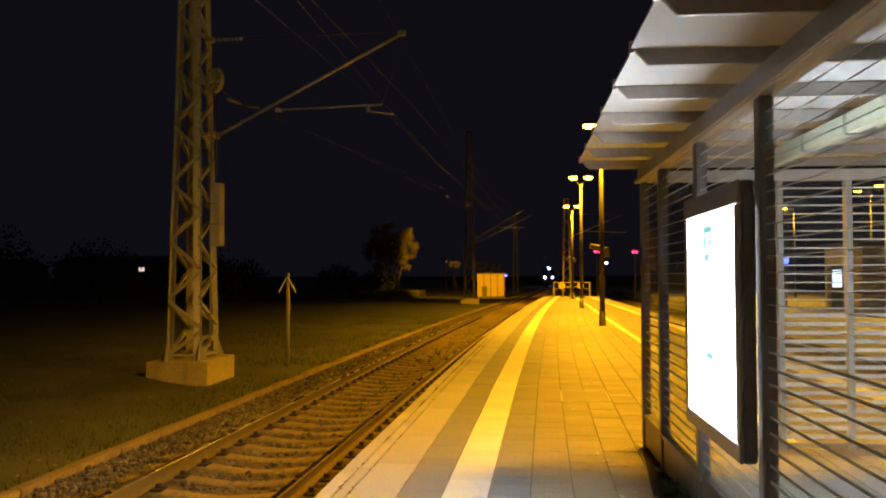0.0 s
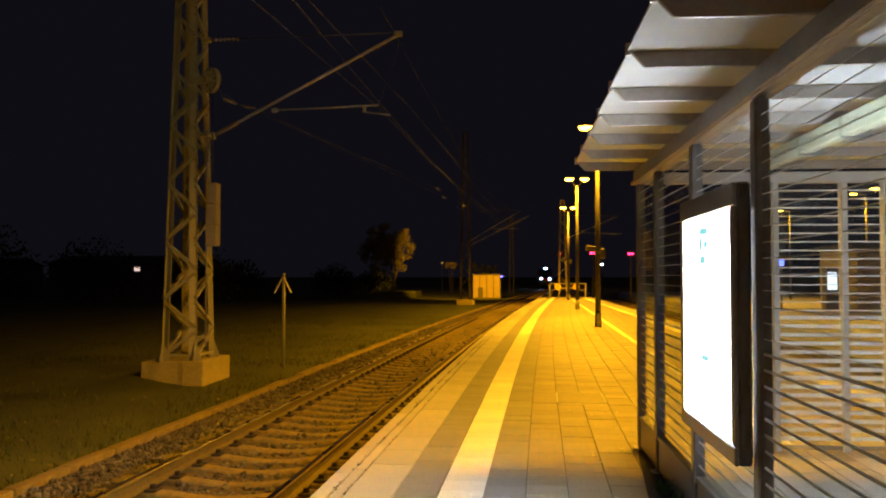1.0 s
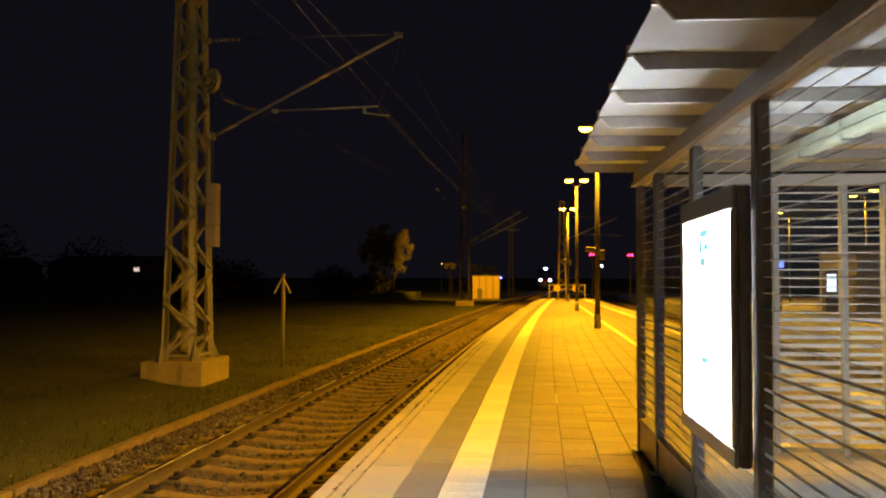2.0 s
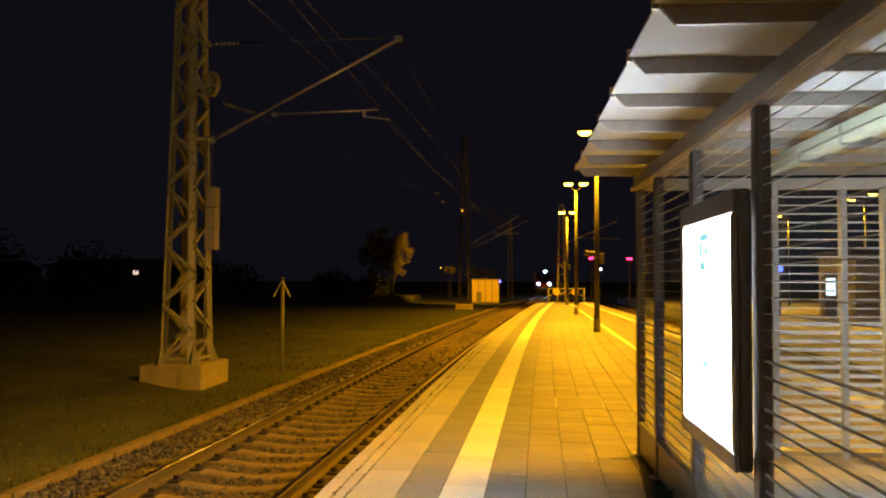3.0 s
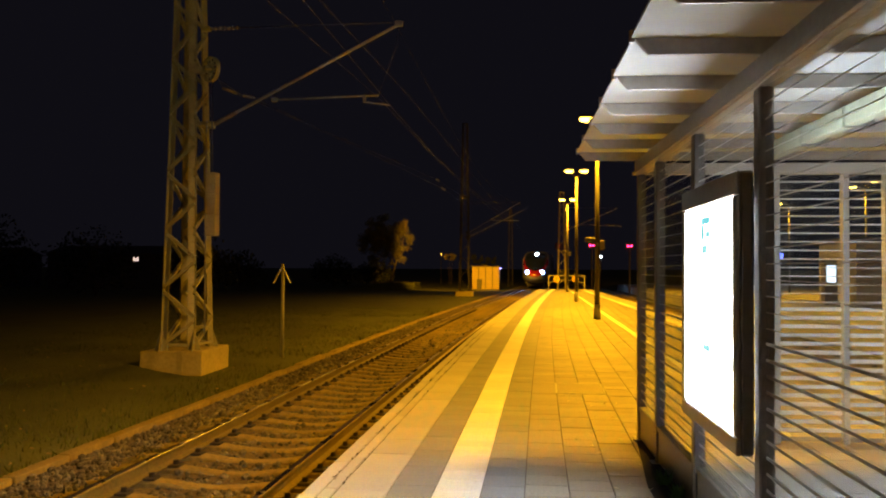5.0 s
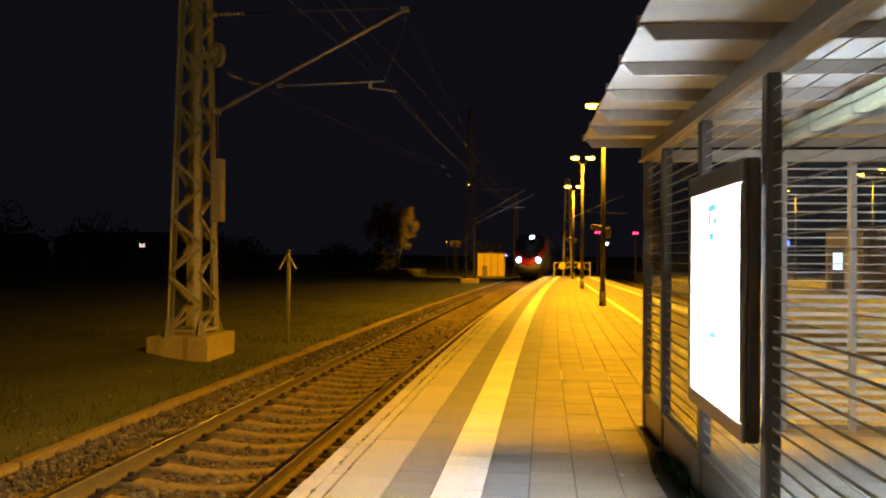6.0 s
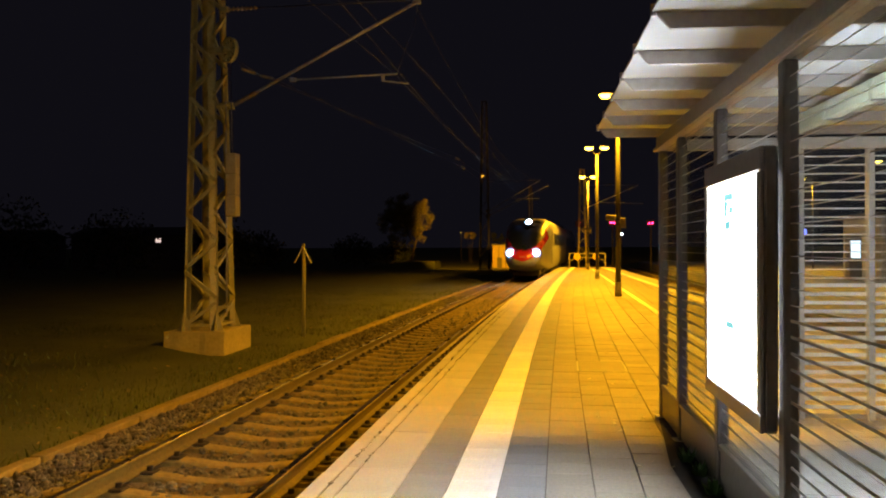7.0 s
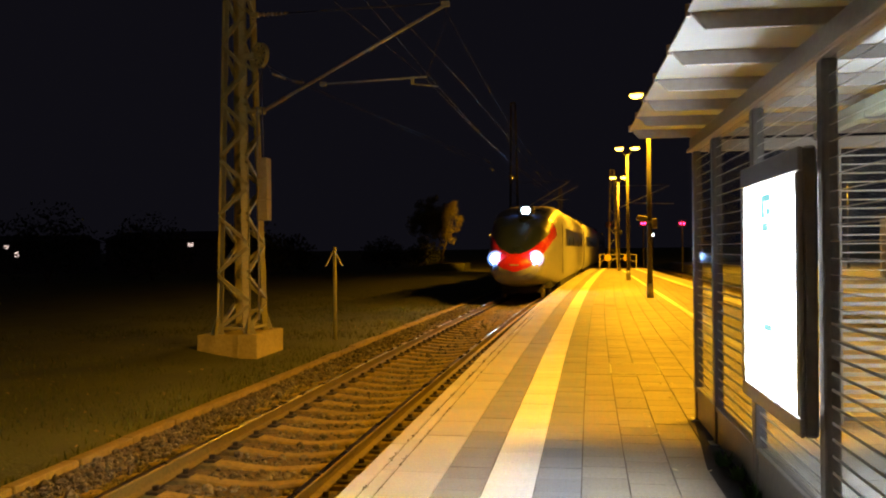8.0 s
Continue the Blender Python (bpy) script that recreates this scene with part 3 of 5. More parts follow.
# ---- overhead line masts ----
def lattice_mast(x, y, base, height, w0, d0, w1, d1, bays, label, foot=True, yaw=0.0, skin=None):
    th = empty("catenary_mast", label, "mast", pose(x, y, base, 0, 0, yaw))

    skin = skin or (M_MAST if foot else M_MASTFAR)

    def corner(i, z):
        k = z / height
        w, d = w0 + (w1 - w0) * k, d0 + (d1 - d0) * k
        return Vector(((-w, w, w, -w)[i] / 2, (-d, -d, d, d)[i] / 2, z))
    a = 0.13 if foot else 0.09
    for i in range(4):
        bm = B()
        sx, sy = (1, -1, -1, 1)[i], (1, 1, -1, -1)[i]
        p, q = corner(i, 0), corner(i, height)
        bar(bm, p + Vector((sx * a / 2, sy * 0.006, 0)), q + Vector((sx * a / 2, sy * 0.006, 0)), a, 0.012)
        bar(bm, p + Vector((sx * 0.006, sy * a / 2, 0)), q + Vector((sx * 0.006, sy * a / 2, 0)), 0.012, a)
        leg = part("leg", bm, skin, th)
        if foot:
            bm = B()
            for ux, uy in ((sx, 0), (0, sy), (-sx, 0), (0, -sy)):
                g = [p, p + Vector((ux * 0.15, uy * 0.15, 0)), p + Vector((0, 0, 0.42))]
                n = Vector((uy, ux, 0)) * 0.006
                f1 = [bm.verts.new(v + n) for v in g]
                f2 = [bm.verts.new(v - n) for v in g]
                bm.faces.new(f1)
                bm.faces.new(f2[::-1])
                for k in range(3):
                    bm.faces.new((f1[k], f2[k], f2[(k + 1) % 3], f1[(k + 1) % 3]))
            part("gusset", bm, skin, leg)
    zs = [height * (1 - (1 - i / bays) ** 1.0) for i in range(bays + 1)]
    for side in range(4):
        i, j = side, (side + 1) % 4
        for k in range(bays):
            za, zb = zs[k] + 0.10, zs[k + 1]
            s, e = (corner(i, za), corner(j, zb)) if (k + side // 2 + foot) % 2 else (corner(j, za), corner(i, zb))
            part("brace", bar(B(), s, e, 0.065, 0.065) if foot else bar(B(), s, e, 0.045, 0.02), skin, th)
        part("top_tie", bar(B(), corner(i, height), corner(j, height), 0.06, 0.05), skin, th)
        part("foot_tie", bar(B(), corner(i, 0.12), corner(j, 0.12), 0.06, 0.05), skin, th)
    return th


MAST = (-6.87, 17.05)
near_mast = lattice_mast(*MAST, -0.13, 9.2, 0.66, 0.95, 0.33, 0.42, 16, "grey-green riveted steel lattice mast on a concrete foundation")
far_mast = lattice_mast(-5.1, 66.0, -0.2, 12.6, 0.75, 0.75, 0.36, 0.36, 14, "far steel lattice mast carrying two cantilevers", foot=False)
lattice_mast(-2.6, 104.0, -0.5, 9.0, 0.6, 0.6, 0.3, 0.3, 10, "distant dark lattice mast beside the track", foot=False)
lattice_mast(2.20, 68.3, -0.6, 8.0, 0.70, 0.70, 0.32, 0.32, 11, "lattice mast standing behind the platform end", foot=False, skin=M_MAST)


def rough_block(x0, x1, y0, y1, z0, z1):
    """A cast block with worn, uneven faces."""
    bm = box(B(), x0, x1, y0, y1, z0, z1, 0.018)
    bmesh.ops.subdivide_edges(bm, edges=[e for e in bm.edges if e.calc_length() > 0.3], cuts=9, use_grid_fill=True)
    for v in bm.verts:
        v.co += 0.012 * noise.noise_vector(v.co * 2.6) + 0.007 * noise.noise_vector(v.co * 9)
    for v in bm.verts:
        v.co.z = min(v.co.z, z1 + 0.004)
    return bm


def foundation():
    th = empty("mast_foundation", "blocky weathered concrete mast foundation standing in the grass", "foundation", pose(0, 0, 0))
    bm = rough_block(-7.62, -6.335, 16.44, 17.96, -0.75, -0.11)
    for v in bm.verts:
        # the cast steps back and down towards its rough end
        k = min(1, max(0, (-6.74 - v.co.x) / 0.10)) + 1.2 * min(1, max(0, (-7.30 - v.co.x) / 0.15))
        if v.co.y < 17.2:
            v.co.y += 0.035 * k
        if v.co.z > -0.5:
            v.co.z -= 0.014 * k
    part("block", bm, M_FOOT, th)
    th = empty("mast_foundation", "square concrete foundation of the far mast", "foundation")
    part("block", box(B(), -5.75, -4.45, 65.3, 66.7, -0.75, -0.19, 0.05), M_FOOT, th)


foundation()


def tube(name, pts, r, material, parent=None, label="", n=6):
    """One round bar bent along the points."""
    bm = B()
    pts = [Vector(p) for p in pts]
    rings = []
    for i, p in enumerate(pts):
        d = (pts[min(i + 1, len(pts) - 1)] - pts[max(i - 1, 0)]).normalized()
        u = d.cross(Vector((0, 0, 1)))
        u = u.normalized() if u.length > 0.05 else Vector((1, 0, 0))
        w = u.cross(d)
        rings.append([bm.verts.new(p + r * (u * math.cos(6.2832 * k / n) + w * math.sin(6.2832 * k / n))) for k in range(n)])
    for a, b in zip(rings, rings[1:]):
        for k in range(n):
            bm.faces.new((a[k], a[(k + 1) % n], b[(k + 1) % n], b[k]))
    bm.faces.new(rings[0][::-1])
    bm.faces.new(rings[-1])
    bmesh.ops.recalc_face_normals(bm, faces=bm.faces)
    return part(name, bm, material, parent, label, True)


def insulator(bm, p, q, n=6, r=0.05):
    p, q = Vector(p), Vector(q)
    cyl(bm, p, q, 0.02, n=8)
    for i in range(n):
        c = p.lerp(q, (i + 0.5) / n)
        d = (q - p).normalized() * 0.012
        cyl(bm, c - d, c + d, r, r * 0.7, 10)
    return bm


def cantilever():
    y = MAST[1]
    th = empty("cantilever", "slanting steel cantilever tube with steady arm holding the contact wire", "cantilever", pose(0, y, 0))
    tip, root, joint = (-2.62, 0, 6.30), (-6.37, 0, 4.36), (-5.12, 0, 4.84)
    tube("main_tube", [root, (-5.9, 0, 4.605)], 0.045, M_INSUL, th, "glazed root insulator")
    tube("main_tube", [(-5.9, 0, 4.605), tip], 0.032, M_ARM, th)
    part("end_clamp", box(B(), -2.72, -2.56, -0.04, 0.04, 6.25, 6.36, 0.01), M_ARM, th)
    tube("top_tie", [(-5.85, 0, 6.30), (-2.70, 0, 6.33)], 0.012, M_WIRE, th)
    part("insulator", insulator(B(), (-6.48, 0, 6.29), (-5.85, 0, 6.30), 7), M_INSUL, th)
    st = tube("steady_tube", [joint, (-3.03, 0, 4.90)], 0.018, M_ARM, th)
    part("clamp", box(B(), -5.19, -5.07, -0.04, 0.04, 4.80, 4.88, 0.01), M_ARM, th)
    tube("registration_arm", [(-3.33, 0, 4.88), (-3.31, 0, 4.77), (-2.80, 0, 4.70)], 0.014, M_ARM, th)
    part("drop_bracket", box(B(), -3.345, -3.285, -0.025, 0.025, 4.76, 4.91, 0.01), M_ARM, th)
    tube("hanger", [tip, (-2.70, 0.2, 5.95), (-3.03, 0, 4.92)], 0.006, M_WIRE, th)
    part("mast_bracket", box(B(), -6.62, -6.35, -0.06, 0.06, 4.28, 4.42, 0.012), M_MAST, th)
    part("upper_bracket", box(B(), -6.64, -6.46, -0.05, 0.05, 6.24, 6.34, 0.012), M_MAST, th)


cantilever()


def tension_gear():
    y = MAST[1] - 0.30
    th = empty("tensioning_wheel", "spoked tension wheel with weight stack hung on the mast", "tension gear", pose(0, y, 0))
    bm = B()
    bmesh.ops.create_cone(bm, cap_ends=False, segments=28, radius1=0.25, radius2=0.25, depth=0.09, matrix=pose(0, 0, 0, 0, 90, 0))
    bmesh.ops.solidify(bm, geom=bm.faces[:], thickness=0.03)
    for k in range(6):
        a = k * math.pi / 6
        bar(bm, (0, -0.24 * math.cos(a), -0.24 * math.sin(a)), (0, 0.24 * math.cos(a), 0.24 * math.sin(a)), 0.03, 0.025)
    cyl(bm, (-0.16, 0, 0), (0.07, 0, 0), 0.05, n=12)
    bmesh.ops.transform(bm, matrix=pose(-6.33, 0, 5.40, 0, 0, 56), verts=bm.verts)
    part("wheel", bm, M_MAST, th, "spoked steel wheel")
    part("wheel_bracket", box(B(), -6.75, -6.40, -0.04, 0.10, 5.34, 5.46, 0.01), M_MAST, th)
    tube("weight_rope", [(-6.30, -0.02, 5.2), (-6.27, -0.02, 3.40)], 0.012, M_WIRE, th)
    tube("guide_rod", [(-6.42, 0.05, 4.4), (-6.42, 0.05, 0.15)], 0.020, M_GALV, th, "bright galvanised guide rod")
    for z in (4.3, 0.3):
        part("rod_bracket", box(B(), -6.62, -6.40, 0.03, 0.28, z, z + 0.05, 0.006), M_MAST, th)
    for k in range(3):
        z = 2.12 + k * 0.415
        part("weight", box(B(), -6.375, -6.165, -0.14, 0.12, z, z + 0.409, 0.012), M_WEIGHT, th, "stacked pale concrete weight")
    # wires from the wheel out to the line
    for a, b, c, far in (((-6.24, 0.1, 5.30), (-6.19, 0.3, 5.09), (-6.17, 1.05, 5.13), (-5.39, 32.2, 6.5)), ((-6.22, 0.1, 5.22), (-6.16, 1.45, 5.16), (-6.14, 2.15, 5.25), (-5.07, 32.2, 6.0))):
        tube("anchor_wire", [a, b], 0.004, M_WIRE, th)
        part("insulator", insulator(B(), b, c, 5, 0.035), M_INSUL, th)
        tube("anchor_wire", [c, far], 0.004, M_WIRE, th)
        end = (far[0] + 0.03, far[1] + 1.3, far[2] + 0.02)
        part("insulator", insulator(B(), far, end, 6, 0.06), M_ARM, th, "pale far insulator")
        tube("anchor_wire", [end, (-5.1, 49.0, far[2] + 0.3)], 0.004, M_WIRE, th)


tension_gear()


def far_cantilever():
    th = empty("cantilever", "pair of distant cantilever tubes on the far mast", "cantilever", pose(0, 66.0, 0))
    tube("main_tube", [(-4.75, -0.3, 4.2), (-0.95, -0.3, 6.45)], 0.035, M_ARM, th)
    tube("main_tube", [(-4.75, 0.3, 3.9), (-0.35, 0.3, 6.1)], 0.035, M_ARM, th)
    tube("steady_tube", [(-3.0, -0.3, 5.1), (-1.0, -0.3, 5.1)], 0.02, M_ARM, th)
    tube("top_tie", [(-4.8, -0.3, 6.4), (-1.0, -0.3, 6.45)], 0.015, M_WIRE, th)
    for yy, z in ((-0.3, 4.2), (0.3, 3.9)):
        part("mast_bracket", box(B(), -5.0, -4.7, yy - 0.06, yy + 0.06, z - 0.08, z + 0.08), M_MASTFAR, th)


far_cantilever()


def end_cantilever():
    th = empty("cantilever", "thin far cantilever reaching from the end mast over the second track", "cantilever", pose(0, 68.3, 0))
    tube("main_tube", [(2.42, 0, 4.42), (6.42, 0, 6.16)], 0.03, M_ARM, th)
    tube("top_tie", [(2.40, 0, 6.23), (6.42, 0, 6.17)], 0.014, M_WIRE, th)
    tube("steady_tube", [(3.55, 0, 4.90), (6.75, 0, 4.78)], 0.02, M_ARM, th)
    part("mast_bracket", box(B(), 2.30, 2.46, -0.06, 0.06, 4.34, 4.48, 0.012), M_MAST, th)
    part("upper_bracket", box(B(), 2.28, 2.44, -0.05, 0.05, 6.18, 6.28, 0.012), M_MAST, th)


end_cantilever()


def wires():
    def line(label, f, ys, r=0.003):
        tagged(tube("overhead_wire", [f(y) for y in ys], r, M_WIRE), label, "wire")
    ys = [-12, 0, 8, 17.05, 25, 35, 45, 55, 66, 85, 104, 140, 200]
    t = lambda y: TRACK_X + bend(y)
    line("thin dark contact wire above the track", lambda y: (-2.8 + 0.009 * (17 - y) if y < 20 else t(y) + 0.02 - min(0.5, (y - 17) * 0.01), y, 4.69), ys)
    line("second contact wire running beside the first", lambda y: (-3.05 - 0.047 * (17 - y) if y < 18 else t(y) - 0.25, y, 4.86), ys[:9])
    line("thin feeder wire above the track", lambda y: (float(np.interp(y, [-12, 10.5, 19, 41, 66, 200], [-3.5, -2.64, -2.29, -1.97, -1.2, 2.0])), y, 4.80), ys)
    line("sagging messenger wire carried by the cantilevers", lambda y: (t(y) + 0.2, y, 6.30 - 0.9 * math.sin(math.pi * max(0, min(1, (y - 17.05) / 49.0)))), [17.05, 20, 24, 29, 35, 41, 47, 53, 59, 66])
    line("sagging messenger wire carried by the cantilevers", lambda y: (t(y) + 0.2, y, 6.30 + 0.025 * (17.05 - y)), [-12, 0, 17.05])


wires()


# ---- shelter ----
SHELTER = pose(1.15, 0, 0, 0, 0, 1.47)
CASE_Z = (0.645, 1.964)
BAYS = [2.42, 4.20, 5.62, 7.02, 7.98]
RIBS = [0.19 + 0.78 * i for i in range(11)]
DEPTH = 2.35


def roof_edge(y):
    """The roof's free edge is set a little askew to the post line."""
    return -0.605 + 0.013 * (y - 4.0)


def shelter():
    th = empty("platform_shelter", "glazed steel platform shelter with milky glass roof on tapered ribs", "shelter", SHELTER)
    for y in BAYS:
        part("post", box(B(), -0.035, 0.035, y - 0.045, y + 0.045, 0, 2.34, 0.008), M_DARKFRAME, th, "dark steel post")
        part("foot_plate", box(B(), -0.07, 0.07, y - 0.08, y + 0.08, 0, 0.014, 0.003), M_GALV, th)
    part("eaves_beam", box(B(), -0.05, 0.05, RIBS[0] - 0.1, 8.05, 2.34, 2.466, 0.006), M_FRAME, th)
    part("eaves_lip", box(B(), -0.075, -0.052, RIBS[0] - 0.1, 8.05, 2.34, 2.37, 0.003), M_FRAME, th)
    part("rear_beam", box(B(), DEPTH - 0.05, DEPTH + 0.05, RIBS[0] - 0.1, 8.05, 2.34, 2.466, 0.006), M_FRAME, th)
    for y in RIBS:
        bm = B()
        e = roof_edge(y)
        prof = [(e, 2.545), (e + 0.065, 2.47), (DEPTH + 0.535, 2.47), (DEPTH + 0.60, 2.545)]
        a = [bm.verts.new((x, y - 0.014, z)) for x, z in prof]
        b = [bm.verts.new((x, y + 0.014, z)) for x, z in prof]
        bm.faces.new(a)
        bm.faces.new(b[::-1])
        for i in range(4):
            bm.faces.new((a[i], b[i], b[(i + 1) % 4], a[(i + 1) % 4]))
        bmesh.ops.recalc_face_normals(bm, faces=bm.faces)
        bmesh.ops.bevel(bm, geom=bm.edges[:], offset=0.004, segments=1, affect="EDGES")
        part("roof_rib", bm, M_RIB, th, "tapered steel roof rib")
        part("glass_clamp", cyl(B(), (roof_edge(y) - 0.01, y, 2.53), (roof_edge(y) - 0.01, y, 2.585), 0.014, n=8), M_GALV, th)
    for a, b in zip(RIBS, RIBS[1:]):
        part("roof_pane", box(B(), roof_edge((a + b) / 2) - 0.01, DEPTH + 0.61, a + 0.004, b - 0.004, 2.549, 2.561), M_ROOF, th, "milky white glass roof pane")
    part("roof_pane", box(B(), roof_edge(8.1) - 0.01, DEPTH + 0.61, RIBS[-1] + 0.004, 8.12, 2.549, 2.561), M_ROOF, th, "milky white glass roof pane")
    # side wall towards the near track: panes with printed lines over a kick plate
    for a, b in zip(BAYS, BAYS[1:]):
        if abs(a - 4.2) < 0.1:
            pane(th, 0.0, a + 0.05, b - 0.05, 0.302, CASE_Z[0])
            pane(th, 0.0, a + 0.05, b - 0.05, CASE_Z[1], 2.336)
        else:
            pane(th, 0.0, a + 0.05, b - 0.05)
        part("kick_plate", box(B(), -0.02, 0.02, a + 0.047, b - 0.047, 0.02, 0.26, 0.004), M_FRAME, th, "grey steel kick plate")
        part("glazing_rail", box(B(), -0.03, 0.03, a + 0.046, b - 0.046, 0.262, 0.30, 0.004), M_FRAME, th)
    # end wall at the far side of the waiting area
    for x in (1.16, 1.745, 2.10, DEPTH):
        part("end_post", box(B(), x - 0.026, x + 0.026, 7.93, 8.03, 0, 2.34, 0.006), M_ENDFRAME, th, "pale steel end post")
    part("end_beam", box(B(), 0.04, DEPTH, 7.94, 8.02, 2.342, 2.44, 0.006), M_ENDFRAME, th)
    for a, b in ((1.19, 1.715), (1.775, 2.07), (2.13, DEPTH - 0.03)):
        end_pane(th, a, b)
    for y in (0.4, 4.2, 6.2):
        part("rear_post", box(B(), DEPTH - 0.04, DEPTH + 0.04, y - 0.05, y + 0.05, 0, 2.338, 0.008), M_FRAME, th)
    # lamp trunking below the ribs
    for a, b in ((3.0, 4.4), (4.42, 5.30), (5.32, 6.05), (6.07, 7.2)):
        tr = part("lamp_trunking", box(B(), 0.76, 0.84, a, b - 0.015, 2.335, 2.453, 0.006), M_TRUNKING, th, "pale lamp trunking")
        part("bracket", box(B(), 0.76, 0.93, b - 0.013, b + 0.003, 2.325, 2.455), M_DARKFRAME, tr)


def pane(th, x, a, b, lo=0.302, hi=2.336):
    g = part("pane", box(B(), x - 0.006, x + 0.006, a, b, lo, hi), M_GLASS, th, "clear glass pane")
    g.visible_shadow = False
    fine, broad = None, None
    for i in range(27):
        z = 0.36 + 0.073 * i
        if not lo + 0.01 < z < hi - 0.03:
            continue
        wide = z < 1.2
        first = broad if wide else fine
        if first:
            shared("printed_line", first.data, g, pose(0, 0, z))
            continue
        line = part("printed_line", box(B(), x - 0.0085, x - 0.0062, a + 0.004, b - 0.004, 0, 0.013 if wide else 0.0042), M_ETCH, g, "broad grey printed line" if wide else "")
        line.location.z = z
        fine, broad = (fine, line) if wide else (line, broad)


def end_pane(th, a, b):
    g = part("pane", box(B(), a, b, 7.974, 7.986, 0.06, 2.33), M_ENDGLASS, th, "clear glass pane")
    g.visible_shadow = False
    line = part("printed_line", box(B(), a + 0.004, b - 0.004, 7.968, 7.9735, 0, 0.011), M_STRIPE, g)
    broad = part("printed_line", box(B(), a + 0.004, b - 0.004, 7.968, 7.9735, 0, 0.036), M_STRIPE, g, "broad white printed line")
    line.location.z, broad.location.z = 2.27, 0.095
    for i in range(1, 29):
        z = 0.095 + 0.075 * i
        shared("printed_line", (broad if z < 1.18 else line).data, g, pose(0, 0, z))
    part("glazing_rail", box(B(), a, b, 7.96, 8.0, 0.015, 0.058, 0.004), M_FRAME, th)


shelter()


def display_case():
    th = empty("display_case", "slim illuminated display case with a glowing white poster", "display case", SHELTER)
    x0, x1, y0, y1, z0, z1 = -0.124, -0.040, 4.218, 5.490, CASE_Z[0], CASE_Z[1]
    part("body", box(B(), x0 + 0.02, x1, y0, y1, z0, z1, 0.012), M_DARKFRAME, th, "dark metal housing")
    for a, b, c, d in ((y0, y1, z0, z0 + 0.085), (y0, y1, z1 - 0.113, z1), (y0, y0 + 0.07, z0 + 0.087, z1 - 0.115), (y1 - 0.07, y1, z0 + 0.087, z1 - 0.115)):
        part("frame", box(B(), x0, x0 + 0.022, a, b, c, d, 0.006), M_FRAME, th, "grey metal frame")
    part("poster", box(B(), x0 + 0.008, x0 + 0.018, y0 + 0.072, y1 - 0.072, z0 + 0.089, z1 - 0.117), M_CASE, th, "glowing white backlit poster")
    part("rear_poster", box(B(), x1 + 0.001, x1 + 0.008, y0 + 0.072, y1 - 0.072, z0 + 0.089, z1 - 0.117), M_CASE_REAR, th, "glowing white backlit rear poster")
    # pale marks that cannot be read
    for ya, yb, za, zb in ((4.77, 4.99, 1.745, 1.785), (4.90, 4.99, 1.66, 1.744), (4.77, 4.88, 1.675, 1.71), (4.83, 4.97, 1.59, 1.635), (4.77, 4.95, 1.07, 1.105)):
        part("print", box(B(), x0 + 0.0065, x0 + 0.0078, ya, yb, za, zb), M_MARK, th, "pale teal printed bar")
    for y in (y0 + 0.2, y1 - 0.2):
        part("mount", box(B(), x1, 0.02, y - 0.05, y + 0.05, z0 + 0.01, z0 + 0.05), M_DARKFRAME, th)
        part("mount", box(B(), x1, 0.02, y - 0.05, y + 0.05, z1 - 0.05, z1 - 0.01), M_DARKFRAME, th)


display_case()


# ---- things beside the track ----
def marker_sign():
    th = empty("marker_post", "weathered wooden post with a small white chevron board", "trackside sign", pose(-5.78, 20.0, GROUND_Z))
    part("post", cyl(B(), (0, 0, -0.02), (0, 0, 2.20), 0.045, 0.04, 10), M_MAST, th, "weathered post", True)
    for s in (-1, 1):
        part("board", bar(B(), (s * 0.0, -0.05, 2.12), (s * 0.20, -0.05, 1.75), 0.06, 0.02), M_SIGNWHITE, th, "white slanting board")


marker_sign()


def end_fence():
    th = empty("end_fence", "low tubular fence closing the platform end, with two yellow warning plates", "fence", pose(1.18, END_Y - 0.25, 0))
    for x in (0.0, 2.63):
        part("post", box(B(), x - 0.04, x + 0.04, -0.04, 0.04, 0, 1.04, 0.006), M_FENCE, th)
    part("top_rail", box(B(), 0.04, 2.59, -0.03, 0.03, 0.97, 1.03, 0.006), M_FENCE, th)
    for a, b in (((0.06, 0, 0.48), (0.75, 0, 0.72)), ((1.8, 0, 0.72), (2.57, 0, 0.48))):
        part("brace", bar(B(), a, b, 0.05, 0.04), M_FENCE, th)
    part("low_rail", box(B(), 0.7, 1.9, -0.02, 0.02, 0.66, 0.71, 0.004), M_FENCE, th)
    for x in (0.58, 1.96):
        pl = part("warning_plate", cyl(B(), (x, -0.05, 0.76), (x, -0.065, 0.76), 0.26, n=8), M_YELLOW, th, "yellow warning plate")
        bm = box(B(), x - 0.02, x + 0.02, -0.07, -0.066, 0.70, 0.90)
        part("mark", bm, M_BLACK, pl)


end_fence()


def loudspeaker(x, y, z):
    th = empty("speaker_unit", "grey box and small camera housing clamped on a lamp post", "speaker", pose(x, y, z))
    part("box", box(B(), 0.07, 0.22, -0.10, 0.10, -0.20, 0.10, 0.015), M_HOUSING, th)
    part("housing", box(B(), -0.38, -0.07, -0.10, 0.10, 0.0, 0.16, 0.02, pose(0, 0, 0, 0, 8, 0)), M_HOUSING, th, "angled grey housing")
    part("clamp", cyl(B(), (0, 0, -0.05), (0, 0, 0.03), 0.105, n=14), M_HOUSING, th)


loudspeaker(1.93, 27.05, 2.27)
loudspeaker(2.26, 58.5, 2.55)


